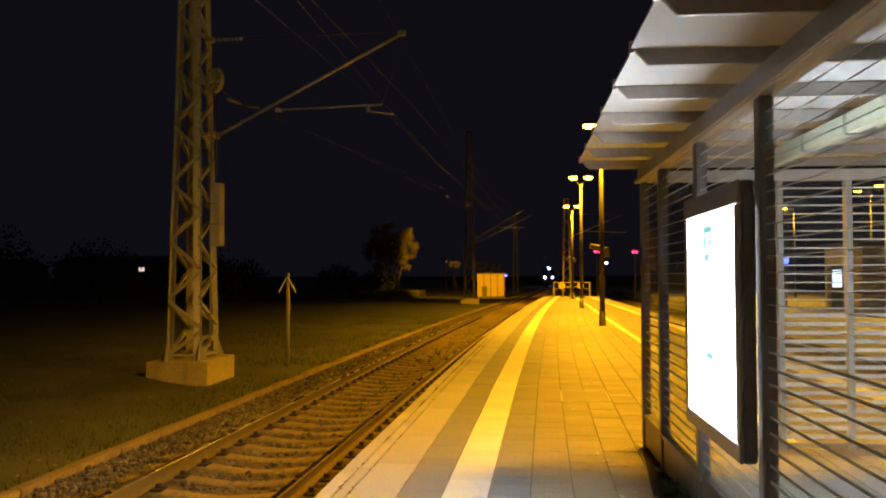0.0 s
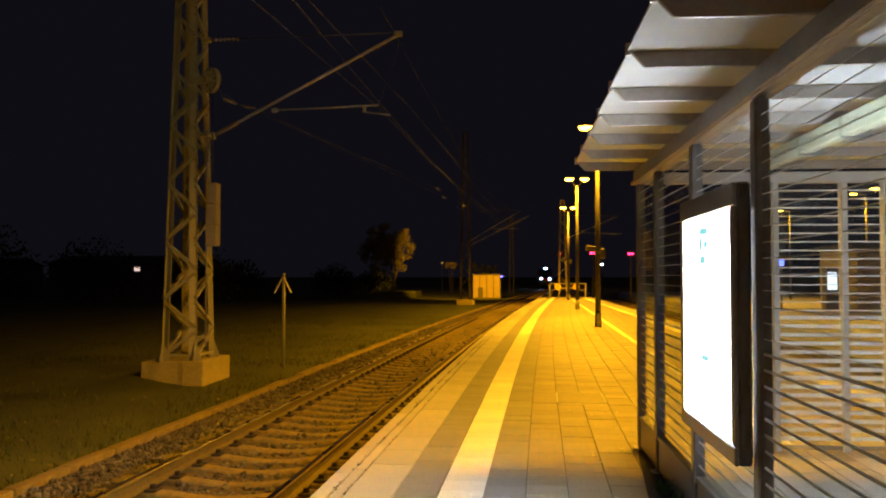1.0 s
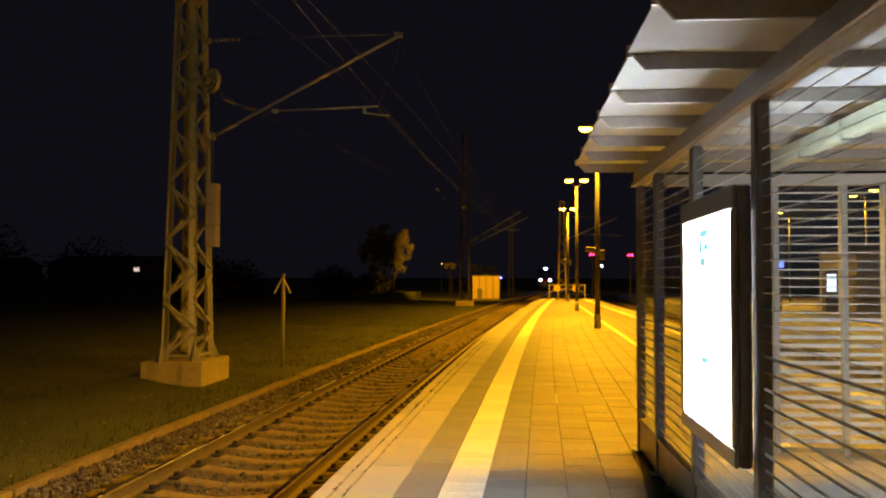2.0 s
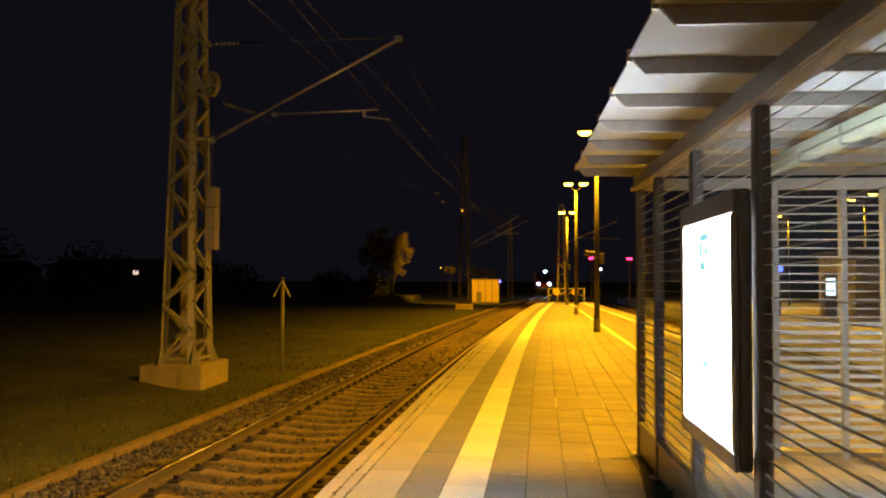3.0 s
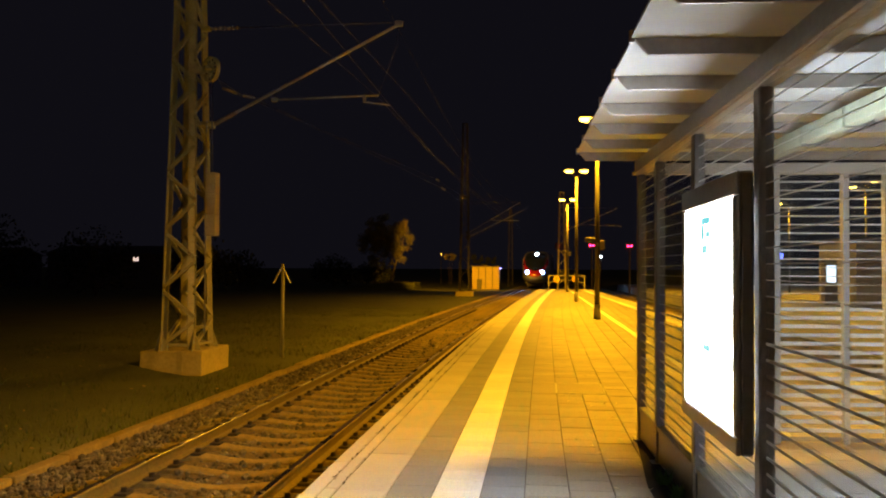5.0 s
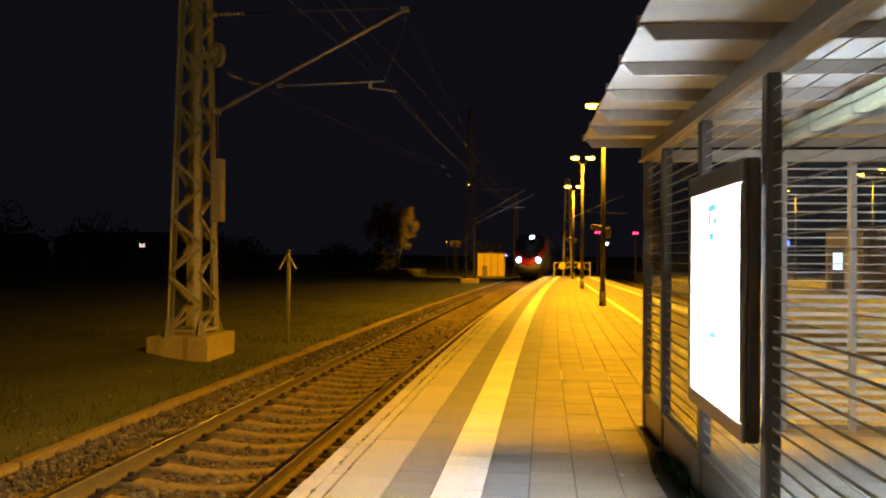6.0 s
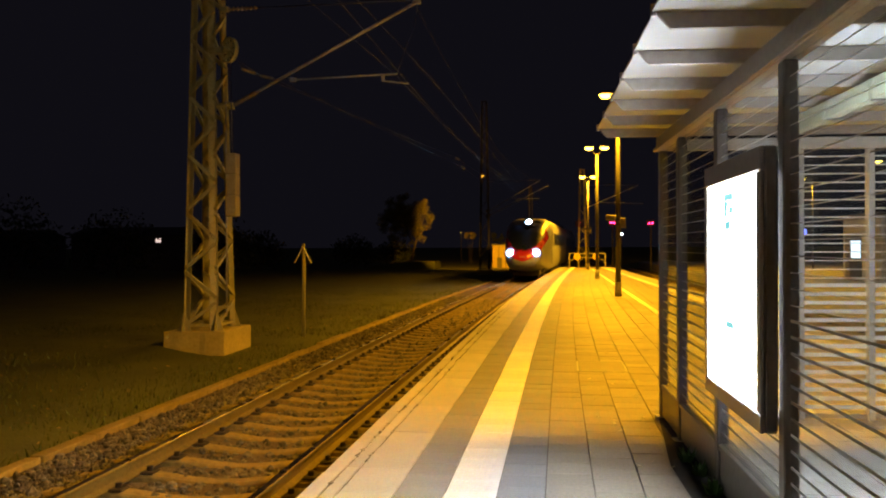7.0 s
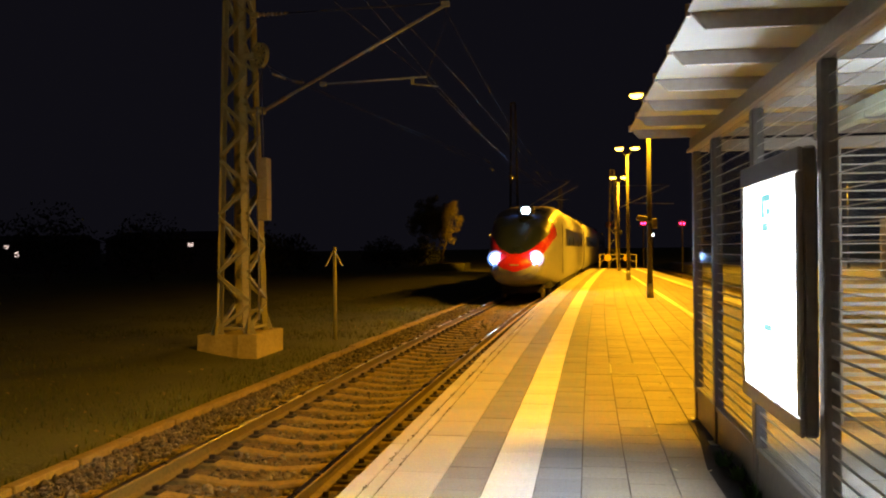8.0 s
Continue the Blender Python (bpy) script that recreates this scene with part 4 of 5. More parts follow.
def signal(x, y, z, pair=True):
    th = empty("railway_signal", "slim railway signal showing red lights" , "railway signal", pose(x, y, GROUND_Z))
    part("post", cyl(B(), (0, 0, 0), (0, 0, z - GROUND_Z), 0.07, n=10), M_HOUSING, th)
    part("head", box(B(), -0.35, 0.35, -0.06, 0.06, z - GROUND_Z - 0.28, z - GROUND_Z + 0.28, 0.03), M_BLACK, th, "black signal board")
    for s in ((-0.13, 0.13) if pair else (0,)):
        part("red_light", ball(B(), (s, -0.08, z - GROUND_Z), 0.085, 0.06, 0.085, 10, 8), M_RED, th, "red signal light")


signal(4.93, 75.0, 3.50)
signal(8.07, 75.0, 3.45)
signal(2.38, 82.0, 3.63, False)


def white_signal():
    th = empty("shunting_signal", "small post with a single white light", "railway signal", pose(7.6, 100.0, GROUND_Z))
    part("post", cyl(B(), (0, 0, 0), (0, 0, 3.5), 0.06, n=8), M_HOUSING, th)
    part("light", ball(B(), (0, -0.1, 3.5), 0.13, 0.1, 0.13, 10, 8), M_SIGNALWHITE, th, "white light")


white_signal()


# ---- far left: shed, bank, tree, bushes, house ----
def shed():
    th = empty("track_shed", "flat-roofed cream metal shed with dark vertical seams", "shed", pose(-5.85, 85.0, GROUND_Z))
    part("wall", box(B(), 0, 2.65, 0.02, 2.6, 0, 2.3), M_SHEDDARK, th)
    part("roof", box(B(), -0.08, 2.73, -0.08, 2.7, 2.302, 2.38), M_SHEDDARK, th)
    for i in range(4):
        part("door_panel", box(B(), 0.03 + i * 0.66, 0.62 + i * 0.66, -0.04, 0.018, 0.12, 2.26, 0.01), M_SHED, th, "cream metal panel")
    part("cabinet", box(B(), 0.5, 0.95, -0.5, -0.1, 0, 1.1, 0.02), M_SHEDDARK, th, "dark cabinet in front")
    part("lamp", box(B(), 2.66, 2.86, -0.1, 0.1, 2.05, 2.2, 0.02), M_BLUE, th, "small blue light")


shed()


def bank():
    bm = B()
    n = 24
    top, bot = [], []
    for i in range(n + 1):
        x = -17.6 + 6.4 * i / n
        k = min(1, i / 14)
        top.append((x, 83.4 + 0.1 * noise.noise((x, 0, 0)), -0.35 + 0.49 * k))
        bot.append((x, 82.6 - 0.5 * (1 - k), GROUND_Z))
    rows = [bot, top, [(x, 87.5, z) for x, _, z in top], [(x, 88.0, GROUND_Z) for x, _, z in top]]
    vs = [[bm.verts.new(p) for p in r] for r in rows]
    for a, b in zip(vs, vs[1:]):
        for i in range(n):
            bm.faces.new((a[i], a[i + 1], b[i + 1], b[i]))
    for e in (0, n):
        bm.faces.new([r[e] for r in vs])
    bmesh.ops.recalc_face_normals(bm, faces=bm.faces)
    ob = part("earth_bank", bm, M_GRASS)
    tagged(ob, "low grassy bank in front of the tree", "bank", kind="structure")


bank()


def leaves(name, blobs, count, size, material, parent, seed):
    rng = np.random.default_rng(seed)
    verts, faces = [], []
    tot = sum(b[3] * b[4] * b[5] for b in blobs)
    for cx, cy, cz, rx, ry, rz in blobs:
        for _ in range(int(count * rx * ry * rz / tot)):
            d = rng.normal(size=3)
            while np.linalg.norm(d) > 1.9:
                d = rng.normal(size=3)
            d = d * 0.55
            c = np.array((cx, cy, cz)) + d * (rx, ry, rz)
            u = rng.normal(size=3)
            u /= np.linalg.norm(u)
            w = np.cross(u, rng.normal(size=3))
            w /= np.linalg.norm(w) + 1e-6
            s = size * rng.uniform(0.6, 1.3)
            b0 = len(verts)
            verts += [tuple(c - u * s), tuple(c + w * s * 0.55), tuple(c + u * s), tuple(c - w * s * 0.55)]
            faces.append((b0, b0 + 1, b0 + 2, b0 + 3))
    return soup(name, verts, faces, material, parent)


def tree(x, y, base, limbs, blobs, count, size, material, label, seed):
    th = empty("tree", label, "tree", pose(x, y, base))
    bm = B()
    for pts, r in limbs:
        for i, (p, q) in enumerate(zip(pts, pts[1:])):
            k0, k1 = 1 - i / len(pts), 1 - (i + 1) / len(pts)
            cyl(bm, p, q, r * k0 + 0.01, r * k1 + 0.01, 8)
    part("trunk", bm, M_BARK, th, "rough bark trunk and limbs", True)
    tagged(leaves("crown", blobs, count, size, material, th, seed), "dull yellow autumn leaves")
    return th


K = 1.42


def canopy():
    """Overlapping uneven clumps of leaves filling a broad crown with ragged edges."""
    rng = np.random.default_rng(8)
    clumps = []
    while len(clumps) < 120:
        x, y, z = rng.uniform(-2.6, 1.75), rng.uniform(-0.9, 0.9), rng.uniform(0.7, 5.0)
        d = ((x + 0.35) / 1.95) ** 2 + (y / 0.9) ** 2 + ((z - 3.0) / 1.85) ** 2
        if d < 1:
            r = rng.uniform(0.22, 0.50) * (1.25 - 0.6 * d)
            clumps.append((K * x, K * y, K * z, K * r, K * r * rng.uniform(0.7, 1.2), K * r * rng.uniform(0.6, 1.2)))
    return clumps


tree(-13.9, 85.0, 0.05, [([(K * x, K * y, K * z) for x, y, z in pts], r * K) for pts, r in (
    ([(0, 0, -0.4), (0.2, 0, 0.6), (0.5, 0, 1.6), (0.9, 0, 2.8), (1.1, 0.1, 3.8)], 0.10),
    ([(0.35, 0, 1.2), (-0.3, 0.3, 2.2), (-0.7, 0.2, 3.4), (-0.6, 0.2, 4.3)], 0.06),
    ([(0.6, 0, 1.9), (1.3, 0.2, 2.5), (1.5, 0.2, 3.4)], 0.045))],
    canopy(),
    26000, 0.065, M_LEAF, "broad autumn tree with dull yellow leaves behind the bank", 3)


def mast_floodlight():
    th = empty("floodlight", "small sodium floodlight fixed high on the far mast", "floodlight", pose(-5.28, 66.35, 6.9))
    part("bracket", box(B(), -0.04, 0.3, -0.25, 0.0, -0.05, 0.05), M_HOUSING, th)
    head = part("head", box(B(), -0.2, 0.2, 0.0, 0.16, -0.15, 0.15, 0.03), M_HOUSING, th)
    part("lens", box(B(), -0.16, 0.16, 0.162, 0.17, -0.11, 0.11), M_LAMP, head, "glowing orange lens")
    part("pilot_lamp", ball(B(), (0, -0.06, 0.0), 0.07, 0.05, 0.07, 10, 8), M_LAMP, head, "glowing side lens")
    lamp = bpy.data.lights.new("sodium_light", "SPOT")
    lamp.energy, lamp.color, lamp.shadow_soft_size = LAMP_WATT * 8.0, SODIUM, 0.1
    lamp.spot_size, lamp.spot_blend = radians(44), 0.30
    ob = new("sodium_light", lamp)
    ob.parent = th
    ob.matrix_basis = look((0, 0.25, 0), (-1.0, 18.5, -3.6))


mast_floodlight()

for i, (bx, by, bs) in enumerate(((-20.5, 90, 1.8), (-26.0, 76, 1.9), (-24.0, 62, 2.3), (-31.0, 60, 2.6), (-38.0, 58, 3.0), (-17.5, 97, 1.6))):
    th = empty("bush", "dark leafy bush at the edge of the lawn", "bush", pose(bx, by, GROUND_Z), "dark bushes")
    bm = B()
    for k in range(5):
        a = k * 1.26
        cyl(bm, (0, 0, -0.05), (0.5 * bs * math.cos(a), 0.4 * bs * math.sin(a), 1.2 * bs), 0.05, 0.015, 6)
    part("stem", bm, M_BARK, th)
    leaves("foliage", [(0, 0, 1.1 * bs, 1.0 * bs, 0.7 * bs, 0.9 * bs), (0.7 * bs, 0.1, 0.8 * bs, 0.7 * bs, 0.6 * bs, 0.7 * bs), (-0.7 * bs, 0, 0.9 * bs, 0.8 * bs, 0.6 * bs, 0.8 * bs)], 1500, 0.16, M_BUSH, th, 20 + i)


def house(x, y, w, d, h, windows, label):
    th = empty("house", label, "house", pose(x, y, GROUND_Z))
    part("wall", box(B(), 0, w, 0, d, 0, h), M_SHEDDARK, th, "dark plaster walls")
    bm = B()
    vs = [bm.verts.new(p) for p in ((-0.3, -0.3, h + 0.003), (w + 0.3, -0.3, h + 0.003), (w + 0.3, d + 0.3, h + 0.003), (-0.3, d + 0.3, h + 0.003), (-0.3, d / 2, h + d * 0.12), (w + 0.3, d / 2, h + d * 0.12))]
    for f in ((0, 1, 5, 4), (2, 3, 4, 5), (0, 4, 3), (1, 2, 5), (3, 2, 1, 0)):
        bm.faces.new([vs[i] for i in f])
    part("roof", bm, M_ROOFTILE, th, "dark pitched roof")
    for wx, wz, ww, wh in windows:
        wd = part("window", box(B(), wx - 0.06, wx + ww + 0.06, -0.05, -0.002, wz - 0.06, wz + wh + 0.06), M_SIGNWHITE, th)
        part("lit_pane", box(B(), wx, wx + ww, -0.06, -0.052, wz, wz + wh), M_WARM, wd, "warmly lit pane")


house(-45.0, 78.0, 14.0, 7.0, 3.3, [(8.35, 2.65, 0.50, 0.36)], "dark far house with one small lit window")
house(-64.0, 82.0, 12.0, 7.0, 3.2, [(5.5, 2.6, 0.5, 0.4), (6.7, 1.75, 0.45, 0.6)], "dark far house behind the lawn with small lit windows")


def lit_thicket():
    """Autumn shrubs far beside the line, one of them lit by a small added lamp."""
    for x, z, r, mat, seed, label in ((-10.5, 2.95, 0.62, M_LEAF, 41, "small yellow autumn shrub lit by an added lamp"), (-7.3, 2.75, 0.85, M_BUSH, 42, "dark ragged shrub behind the shed"), (-5.6, 2.45, 0.8, M_BUSH, 43, "dark ragged shrub behind the shed")):
        th = empty("shrub", label, "shrub", pose(x, 112.0, GROUND_Z))
        bm = B()
        for k in range(4):
            cyl(bm, (0.1 * k - 0.15, 0.3, -0.05), (0.35 * r * (k - 1.5), 0.3, z - GROUND_Z), 0.025, 0.008, 6)
        part("stem", bm, M_BARK, th)
        c = z - GROUND_Z
        rng = np.random.default_rng(seed)
        clumps = []
        for _ in range(16):
            q = r * rng.uniform(0.16, 0.42)
            clumps.append((rng.uniform(-1.1, 1.1) * r, rng.uniform(-0.4, 0.4) * r, c + rng.uniform(-0.55, 0.5) * r, q, q, q * rng.uniform(0.6, 1.1)))
        leaves("foliage", clumps, 900, 0.09, mat, th, seed)
    # lamp and post are added here to brighten the yellow shrub
    th = empty("yard_lamp", "small lamp on a thin dark post, added to light the shrub", "street lamp", pose(-11.5, 110.5, GROUND_Z))
    part("post", cyl(B(), (0, 0, 0), (0, 0, 3.9), 0.05, 0.035, 8), M_POST, th)
    head = part("head", box(B(), -0.1, 0.12, -0.08, 0.08, 3.9, 3.98, 0.02), M_HOUSING, th)
    part("lens", box(B(), -0.06, 0.09, -0.05, 0.05, 3.872, 3.898), M_LAMP, head, "glowing orange lens")
    lamp = bpy.data.lights.new("sodium_light", "SPOT")
    lamp.energy, lamp.color, lamp.shadow_soft_size = 90.0, SODIUM, 0.08
    lamp.spot_size, lamp.spot_blend = radians(120), 0.6
    ob = new("sodium_light", lamp)
    ob.parent = th
    ob.matrix_basis = look((0.05, 0.0, 3.83), (1.0, 1.5, 3.5))


lit_thicket()


# ---- beyond the island: second platform, building, lamps ----
def forecourt():
    bm = box(B(), 8.45, 26, -20, 90, -0.75, 0.0, 0.03)
    ob = part("forecourt", bm, M_SLAB)
    tagged(ob, "paved side platform and forecourt beyond the second track", "pavement", kind="structure")
    bm = box(B(), 8.9, 9.1, -20, 90, -0.001, 0.006)
    tagged(part("platform_line", bm, M_WHITE), "white line along the side platform edge", "line", kind="structure")


forecourt()


def side_lamp(x, y, h):
    th = empty("street_lamp", "single-headed lit street lamp on the forecourt", "street lamp", pose(x, y, 0), "forecourt lamps")
    part("post", cyl(B(), (0, 0, 0), (0, 0, h), 0.08, 0.05, 12), M_POST, th, "", True)
    part("arm", cyl(B(), (0, 0, h - 0.05), (-0.5, 0, h + 0.05), 0.03, n=8), M_HOUSING, th)
    head = part("head", ball(B(), (-0.62, 0, h + 0.09), 0.25, 0.14, 0.06), M_HOUSING, th, "", True)
    part("lens", ball(B(), (-0.62, 0, h + 0.05), 0.20, 0.11, 0.06), M_LAMP, head, "glowing orange lens", True)
    lamp = bpy.data.lights.new("sodium_light", "SPOT")
    lamp.energy, lamp.color, lamp.shadow_soft_size = LAMP_WATT * 0.8, SODIUM, 0.12
    lamp.spot_size, lamp.spot_blend = radians(180), 0.55
    ob = new("sodium_light", lamp)
    ob.parent = th
    ob.matrix_basis = pose(-0.62, 0, h - 0.12)


side_lamp(16.78, 60.0, 5.83)
side_lamp(16.93, 47.0, 5.72)
side_lamp(16.50, 43.0, 5.62)


def station_building():
    th = empty("station_building", "low pale plastered station outbuilding lit by street lamps", "building", pose(14.0, 40.0, 0))
    part("wall", box(B(), 0, 7, 0, 5, 0, 2.75), M_PLASTER, th)
    part("roof", box(B(), -0.3, 7.3, -0.3, 5.3, 2.752, 2.95, 0.02), M_ROOFTILE, th)
    part("door", box(B(), 2.2, 3.1, -0.03, -0.002, 0.02, 2.05), M_SHEDDARK, th, "dark door")


station_building()


def info_screen():
    th = empty("ticket_machine", "upright ticket machine with a bright white screen", "ticket machine", pose(12.75, 40.0, 0))
    part("body", box(B(), -0.08, 0.47, 0, 0.5, 0, 1.95, 0.03), M_SHEDDARK, th)
    part("screen", box(B(), 0.0, 0.39, -0.02, -0.002, 0.96, 1.72, 0.01), M_SCREEN, th, "bright white screen")
    th = empty("blue_sign", "small lit blue sign on a thin post", "sign", pose(10.8, 40.0, 0))
    part("post", cyl(B(), (0, 0, 0), (0, 0, 2.0), 0.04, n=8), M_POST, th)
    part("plate", box(B(), -0.12, 0.12, -0.04, 0.04, 2.0, 2.24, 0.02), M_BLUE, th, "lit blue plate")


info_screen()


# ---- train ----
@functools.lru_cache(maxsize=None)
def train_section(d):
    """Half width, bottom, top and squareness of the body d metres behind the nose tip (rail level 0)."""
    ds = [0.0, 0.12, 0.35, 0.8, 1.4, 2.1, 3.0, 4.2, 6.0, 30.0]
    hw = np.interp(d, ds, [0.28, 0.60, 0.82, 0.97, 1.08, 1.18, 1.28, 1.36, 1.39, 1.39])
    zb = np.interp(d, ds, [1.08, 0.90, 0.75, 0.63, 0.54, 0.48, 0.42, 0.35, 0.30, 0.30])
    zt = np.interp(d, ds, [1.42, 1.61, 1.77, 2.02, 2.38, 2.78, 3.18, 3.50, 3.66, 3.68])
    sq = np.interp(d, ds, [2.0, 2.1, 2.3, 2.5, 2.8, 3.1, 3.5, 4.0, 4.4, 4.4])
    return hw, zb, zt, sq


def train_point(d, a):
    hw, zb, zt, sq = train_section(d)
    c, s = math.cos(a), math.sin(a)
    zm, hh = (zb + zt) / 2, (zt - zb) / 2
    return Vector((hw * math.copysign(abs(c) ** (2 / sq), c), d, zm + hh * math.copysign(abs(s) ** (2 / sq), s)))


def train_skin(ds, n, pick, lift=0.0):
    """The part of the body's skin whose faces pick() chooses."""
    bm = B()
    grid = {}

    def vert(i, j):
        key = (i, j % n)
        if key not in grid:
            p = train_point(ds[i], 2 * math.pi * (j % n) / n)
            if lift:
                mid = Vector((0, p.y + 1.5, 1.9))
                p = p + (p - mid).normalized() * lift
            grid[key] = bm.verts.new(p)
        return grid[key]
    for i in range(len(ds) - 1):
        for j in range(n):
            c = (train_point(ds[i], 2 * math.pi * j / n) + train_point(ds[i + 1], 2 * math.pi * (j + 1) / n)) / 2
            if pick(c):
                bm.faces.new((vert(i, j), vert(i, j + 1), vert(i + 1, j + 1), vert(i + 1, j)))
    if pick(Vector((0, 0, 1.2))):
        bm.faces.new([vert(0, j) for j in range(n)])
    bmesh.ops.recalc_face_normals(bm, faces=bm.faces)
    return bm


def is_screen(c):
    x = abs(c.x)
    return c.y < 4.6 and x < 1.08 and c.z > 1.70 + 0.64 * (x / 1.0) ** 2


def is_red(c):
    x = abs(c.x)
    return c.y < 3.2 and c.z > 1.12 + 0.75 * (x / 1.04) ** 2.5 and c.z < 2.95 and not is_screen(c)


def side_window(c, lo, hi):
    return lo < c.y < hi and abs(c.x) > 1.2 and 1.95 < c.z < 2.75


def bogie(parent, y):
    bg = part("bogie", box(B(), -1.05, 1.05, y - 1.6, y + 1.6, 0.35, 0.62, 0.05), M_TDARK, parent, "dark bogie frame")
    for dy in (-1.35, 1.35):
        for s in (-1, 1):
            part("wheel", cyl(B(), (s * 0.68, y + dy, 0.43), (s * 0.82, y + dy, 0.43), 0.43, n=24), M_GALV, bg, "steel wheel", True)


def lead_car():
    th = empty("train", "white and red high-speed train with blazing headlights running along the track", "train")
    ds = [0.0, 0.02] + [0.05 + 0.0225 * i for i in range(176)] + [4.3, 4.8, 5.4, 6.2] + [7.2 + 0.89 * i for i in range(21)]
    n = 320
    part("body", train_skin(ds, n, lambda c: not is_screen(c) and not is_red(c) and not side_window(c, 7.0, 24.5)), M_TWHITE, th, "glossy white body", True)
    part("nose_mask", train_skin(ds, n, is_red), M_TRED, th, "glossy red nose band", True)
    part("windscreen", train_skin(ds, n, is_screen), M_TGLASS, th, "dark wrap-round windscreen", True)
    part("window_band", train_skin(ds, n, lambda c: side_window(c, 7.0, 24.5)), M_TGLASS, th, "dark window band", True)
    part("rear_wall", box(B(), -1.25, 1.25, 24.9, 25.0, 0.5, 3.6, 0.1), M_TDARK, th)
    for s in (-1, 1):
        h = part("headlight", ball(B(), (s * 0.72, 0.34, 1.54), 0.17, 0.14, 0.16), M_HEAD, th, "blazing white headlight", True)
        # blue emitting ring stands in for the halo of glare round the lamp
        part("light_ring", cyl(B(), (s * 0.72, 0.37, 1.54), (s * 0.72, 0.42, 1.54), 0.27, 0.29, 28), M_HALO, h, "bluish glowing ring imitating the headlight's halo", True)
        part("light_rim", cyl(B(), (s * 0.72, 0.35, 1.54), (s * 0.72, 0.60, 1.54), 0.215, 0.235, 20), M_TDARK, h)
        part("door_seam", box(B(), s * 1.385 - 0.01, s * 1.385 + 0.012, 4.9, 5.7, 0.9, 2.9, 0.004), M_TWHITE, th, "cab side door")
    part("top_light", ball(B(), (0.10, 3.10, 3.37), 0.16, 0.10, 0.13), M_HEAD, th, "blazing top light", True)
    part("top_light_hood", box(B(), -0.20, 0.40, 3.10, 3.75, 3.16, 3.53, 0.08), M_TDARK, th, "dark hood round the top light")
    # added lip, keeps the top light from mirroring in the windscreen
    part("light_visor", box(B(), -0.12, 0.32, 2.72, 3.12, 3.195, 3.225, 0.008), M_TDARK, th, "thin dark lip added to block the top light's reflection")
    part("coupler_cover", box(B(), -0.28, 0.28, 0.12, 0.35, 0.86, 1.04, 0.06), M_TWHITE, th, "white coupler hatch")
    part("badge", box(B(), -0.16, 0.16, -0.006, 0.05, 1.30, 1.34), M_GALV, th)
    part("snow_plough", box(B(), -0.8, 0.8, 2.3, 2.5, 0.20, 0.55, 0.05), M_TDARK, th, "dark plough")
    part("wiper", bar(B(), (0.26, 1.12, 2.22), (0.42, 1.75, 2.62), 0.03, 0.02), M_BLACK, th)
    bogie(th, 4.3)
    bogie(th, 20.8)
    part("underbox", box(B(), -1.2, 1.2, 6.4, 18.6, 0.22, 0.6, 0.05), M_TDARK, th)
    return th


def coach():
    th = empty("train_coach", "white high-speed train coach with a dark window band", "train")
    ds = [6.0 + 0.89 * i for i in range(28)]
    n = 48

    def shift(bm):
        bmesh.ops.translate(bm, verts=bm.verts, vec=(0, -6, 0))
        return bm
    part("body", shift(train_skin(ds, n, lambda c: not side_window(c, 8.5, 27.5))), M_TWHITE, th, "glossy white body", True)
    part("window_band", shift(train_skin(ds, n, lambda c: side_window(c, 8.5, 27.5))), M_TGLASS, th, "dark window band", True)
    for y in (0.05, 23.9):
        part("end_wall", box(B(), -1.25, 1.25, y, y + 0.08, 0.5, 3.6, 0.03), M_TDARK, th)
    part("roof_equipment", box(B(), -0.7, 0.7, 5.0, 9.0, 3.60, 3.88, 0.1), M_TDARK, th, "dark roof equipment")
    bogie(th, 3.0)
    bogie(th, 20.8)
    part("underbox", box(B(), -1.2, 1.2, 5.0, 18.6, 0.22, 0.6, 0.05), M_TDARK, th)
    return th


train = lead_car()
coaches = [coach()]
coaches.append(copy_thing(coaches[0], Matrix()))
coaches.append(copy_thing(coaches[0], Matrix()))

paving()


def weed(x, y, seed):
    rng = np.random.default_rng(seed)
    th = empty("weed", "small green weed growing at the shelter's foot", "weed", pose(x, y, -0.01))
    bm = B()
    for _ in range(46):
        a, h, r = rng.uniform(0, 6.28), rng.uniform(0.04, 0.13), rng.uniform(0.02, 0.10)
        p = Vector((r * 0.2 * math.cos(a), r * 0.2 * math.sin(a), 0))
        q = Vector((r * math.cos(a), r * math.sin(a), h))
        w = Vector((-math.sin(a), math.cos(a), 0)) * 0.012
        bm.faces.new([bm.verts.new(v) for v in (p, q * 0.6 + w, q, q * 0.6 - w)])
    part("tuft", bm, M_WEED, th, "green leaf tuft")


weed(0.93, 5.95, 1)
weed(0.90, 6.30, 2)
weed(0.94, 5.5, 3)


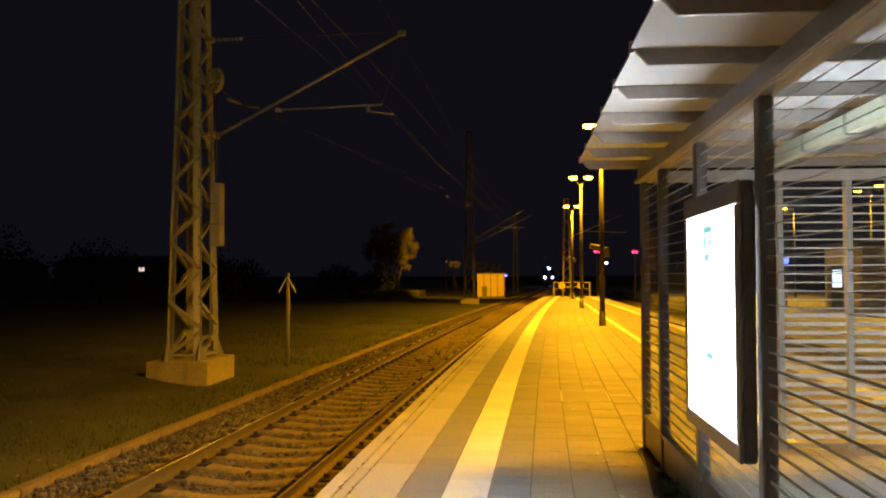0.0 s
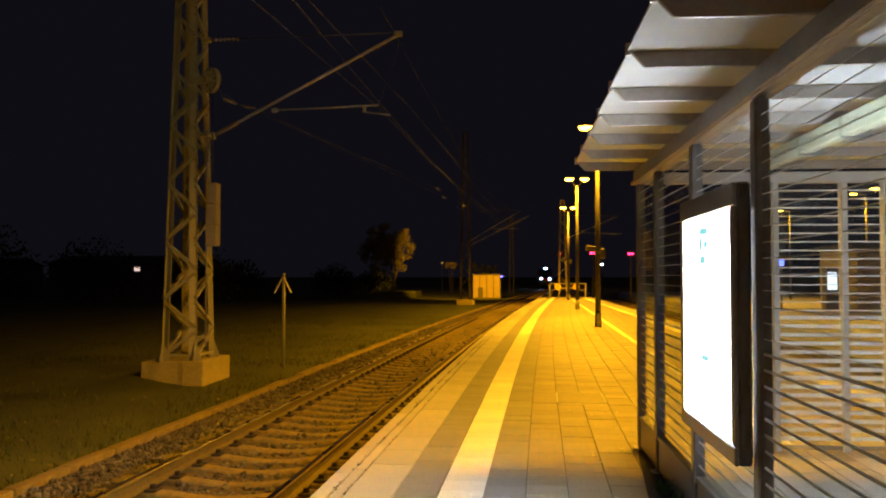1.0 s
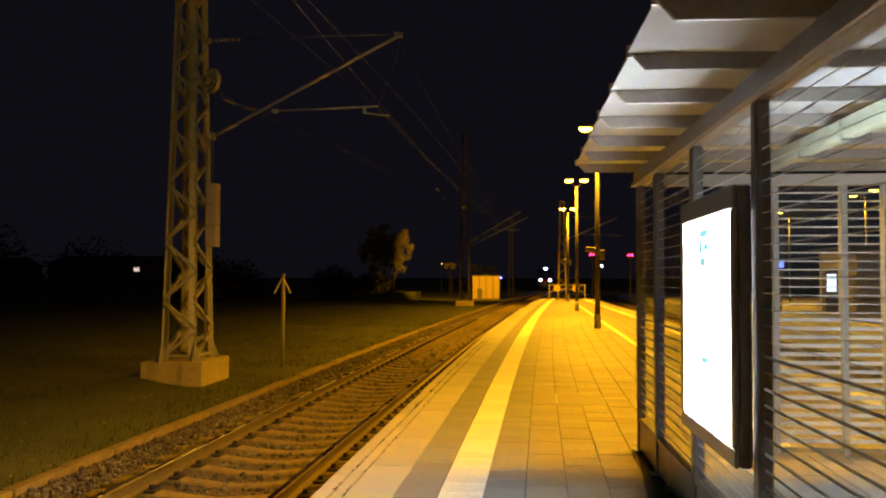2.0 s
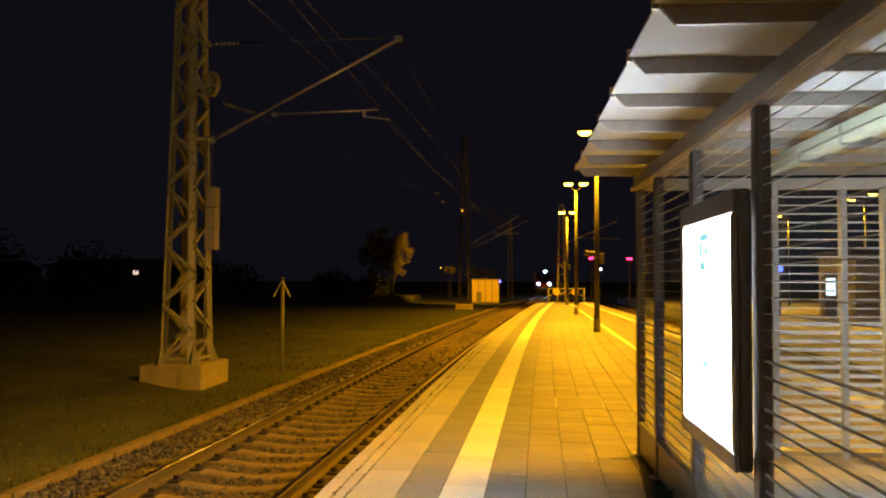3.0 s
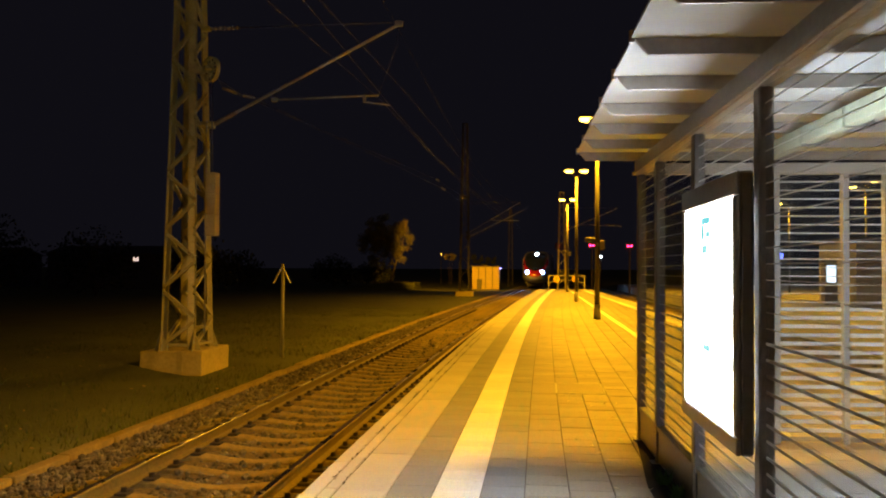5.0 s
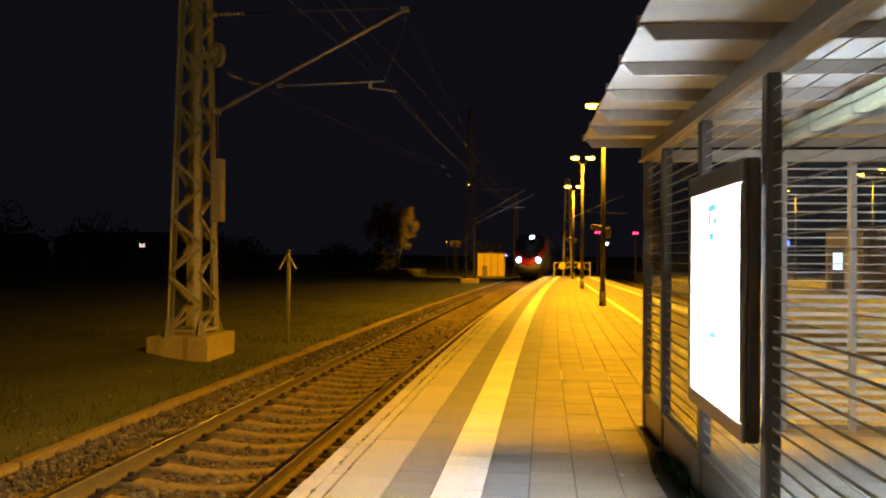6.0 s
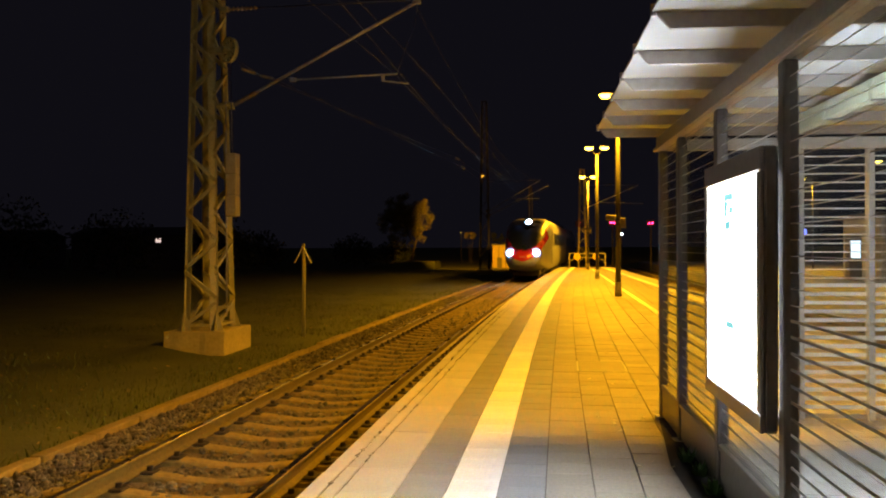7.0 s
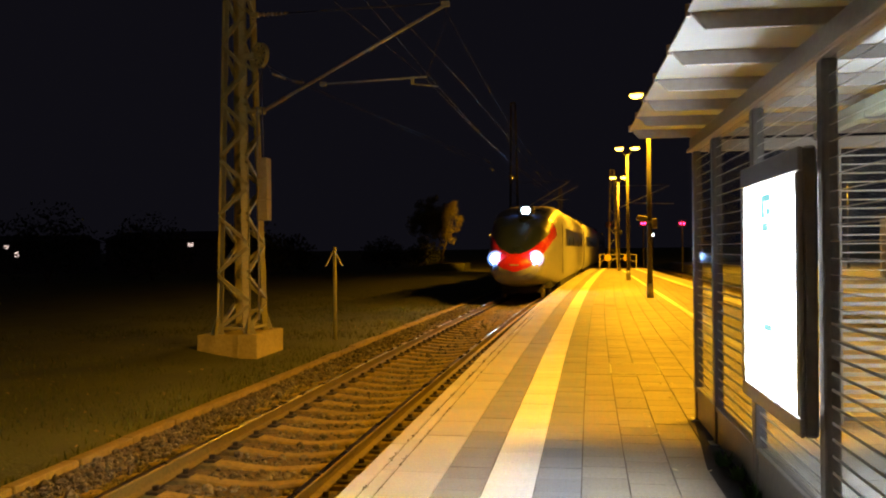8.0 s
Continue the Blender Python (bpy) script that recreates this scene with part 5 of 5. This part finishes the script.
def litter():
    rng = np.random.default_rng(31)
    for _ in range(26):
        x, y = rng.uniform(0.35, 1.0), rng.uniform(6.0, 10.5)
        a, s = rng.uniform(0, 6.28), rng.uniform(0.012, 0.03)
        bm = B()
        c, d = s * math.cos(a), s * math.sin(a)
        top = [bm.verts.new(v) for v in ((-c, -d, 0.004), (d * 0.6, -c * 0.6, 0.010), (c, d, 0.014), (-d * 0.6, c * 0.6, 0.006))]
        low = [bm.verts.new(v.co - Vector((0, 0, 0.003))) for v in top]
        bm.faces.new(top)
        bm.faces.new(low[::-1])
        for i in range(4):
            bm.faces.new((top[i], low[i], low[(i + 1) % 4], top[(i + 1) % 4]))
        ob = part("fallen_leaf", bm, M_DRYLEAF)
        ob.location = (x, y, 0.0)
        tagged(ob, "dry pale fallen leaf lying on the paving", "leaf", "fallen leaves on the platform")


litter()


def joint_dirt():
    """Moss, soil and small weeds caught in the open joint behind the coping."""
    rng = np.random.default_rng(77)
    verts, faces = [], []
    for _ in range(260):
        y = 5.5 + 16 * rng.random() ** 1.5
        if noise.noise((y * 1.3, 5, 0)) < -0.05:
            continue
        x = (-1.444 if rng.random() < 0.65 else -1.346) + bend(y) + rng.normal(0, 0.006)
        for _k in range(5):
            a, r, h = rng.uniform(0, 6.28), rng.uniform(0.004, 0.010), rng.uniform(0.002, 0.008)
            b0 = len(verts)
            px, py = x + rng.normal(0, 0.006), y + rng.normal(0, 0.02)
            verts += [(px + r * math.cos(a), py + r * math.sin(a), -0.002), (px + r * math.cos(a + 2.1), py + r * math.sin(a + 2.1), -0.002), (px + r * math.cos(a + 4.2), py + r * math.sin(a + 4.2), -0.002), (px, py, h)]
            faces += [(b0, b0 + 1, b0 + 3), (b0 + 1, b0 + 2, b0 + 3), (b0 + 2, b0, b0 + 3)]
    tagged(soup("joint_moss", verts, faces, M_JOINT), "dark moss and soil caught in the coping joint", "moss", kind="stuff")


joint_dirt()


def car_pose(y, wheelbase=(3.0, 20.8)):
    """A car whose front stands at y on the left track, its bogies on the bend."""
    ya, yb = y + wheelbase[0], y + wheelbase[1]
    xa, xb = TRACK_X + bend(ya), TRACK_X + bend(yb)
    s = (xb - xa) / (yb - ya)
    return pose(xa - s * wheelbase[0] + 0.16, y, RAIL_Z, 0, 0, -math.degrees(math.atan(s)))


def nose_at(t):
    return 31.0 + 18.3 * (8.0 - t)


def motions():
    times = [0.5 * i for i in range(17)]
    walk(train, [(t, car_pose(nose_at(t))) for t in times])
    for k, c in enumerate(coaches):
        walk(c, [(t, car_pose(nose_at(t) + 25.3 + 24.4 * k)) for t in times])


motions()
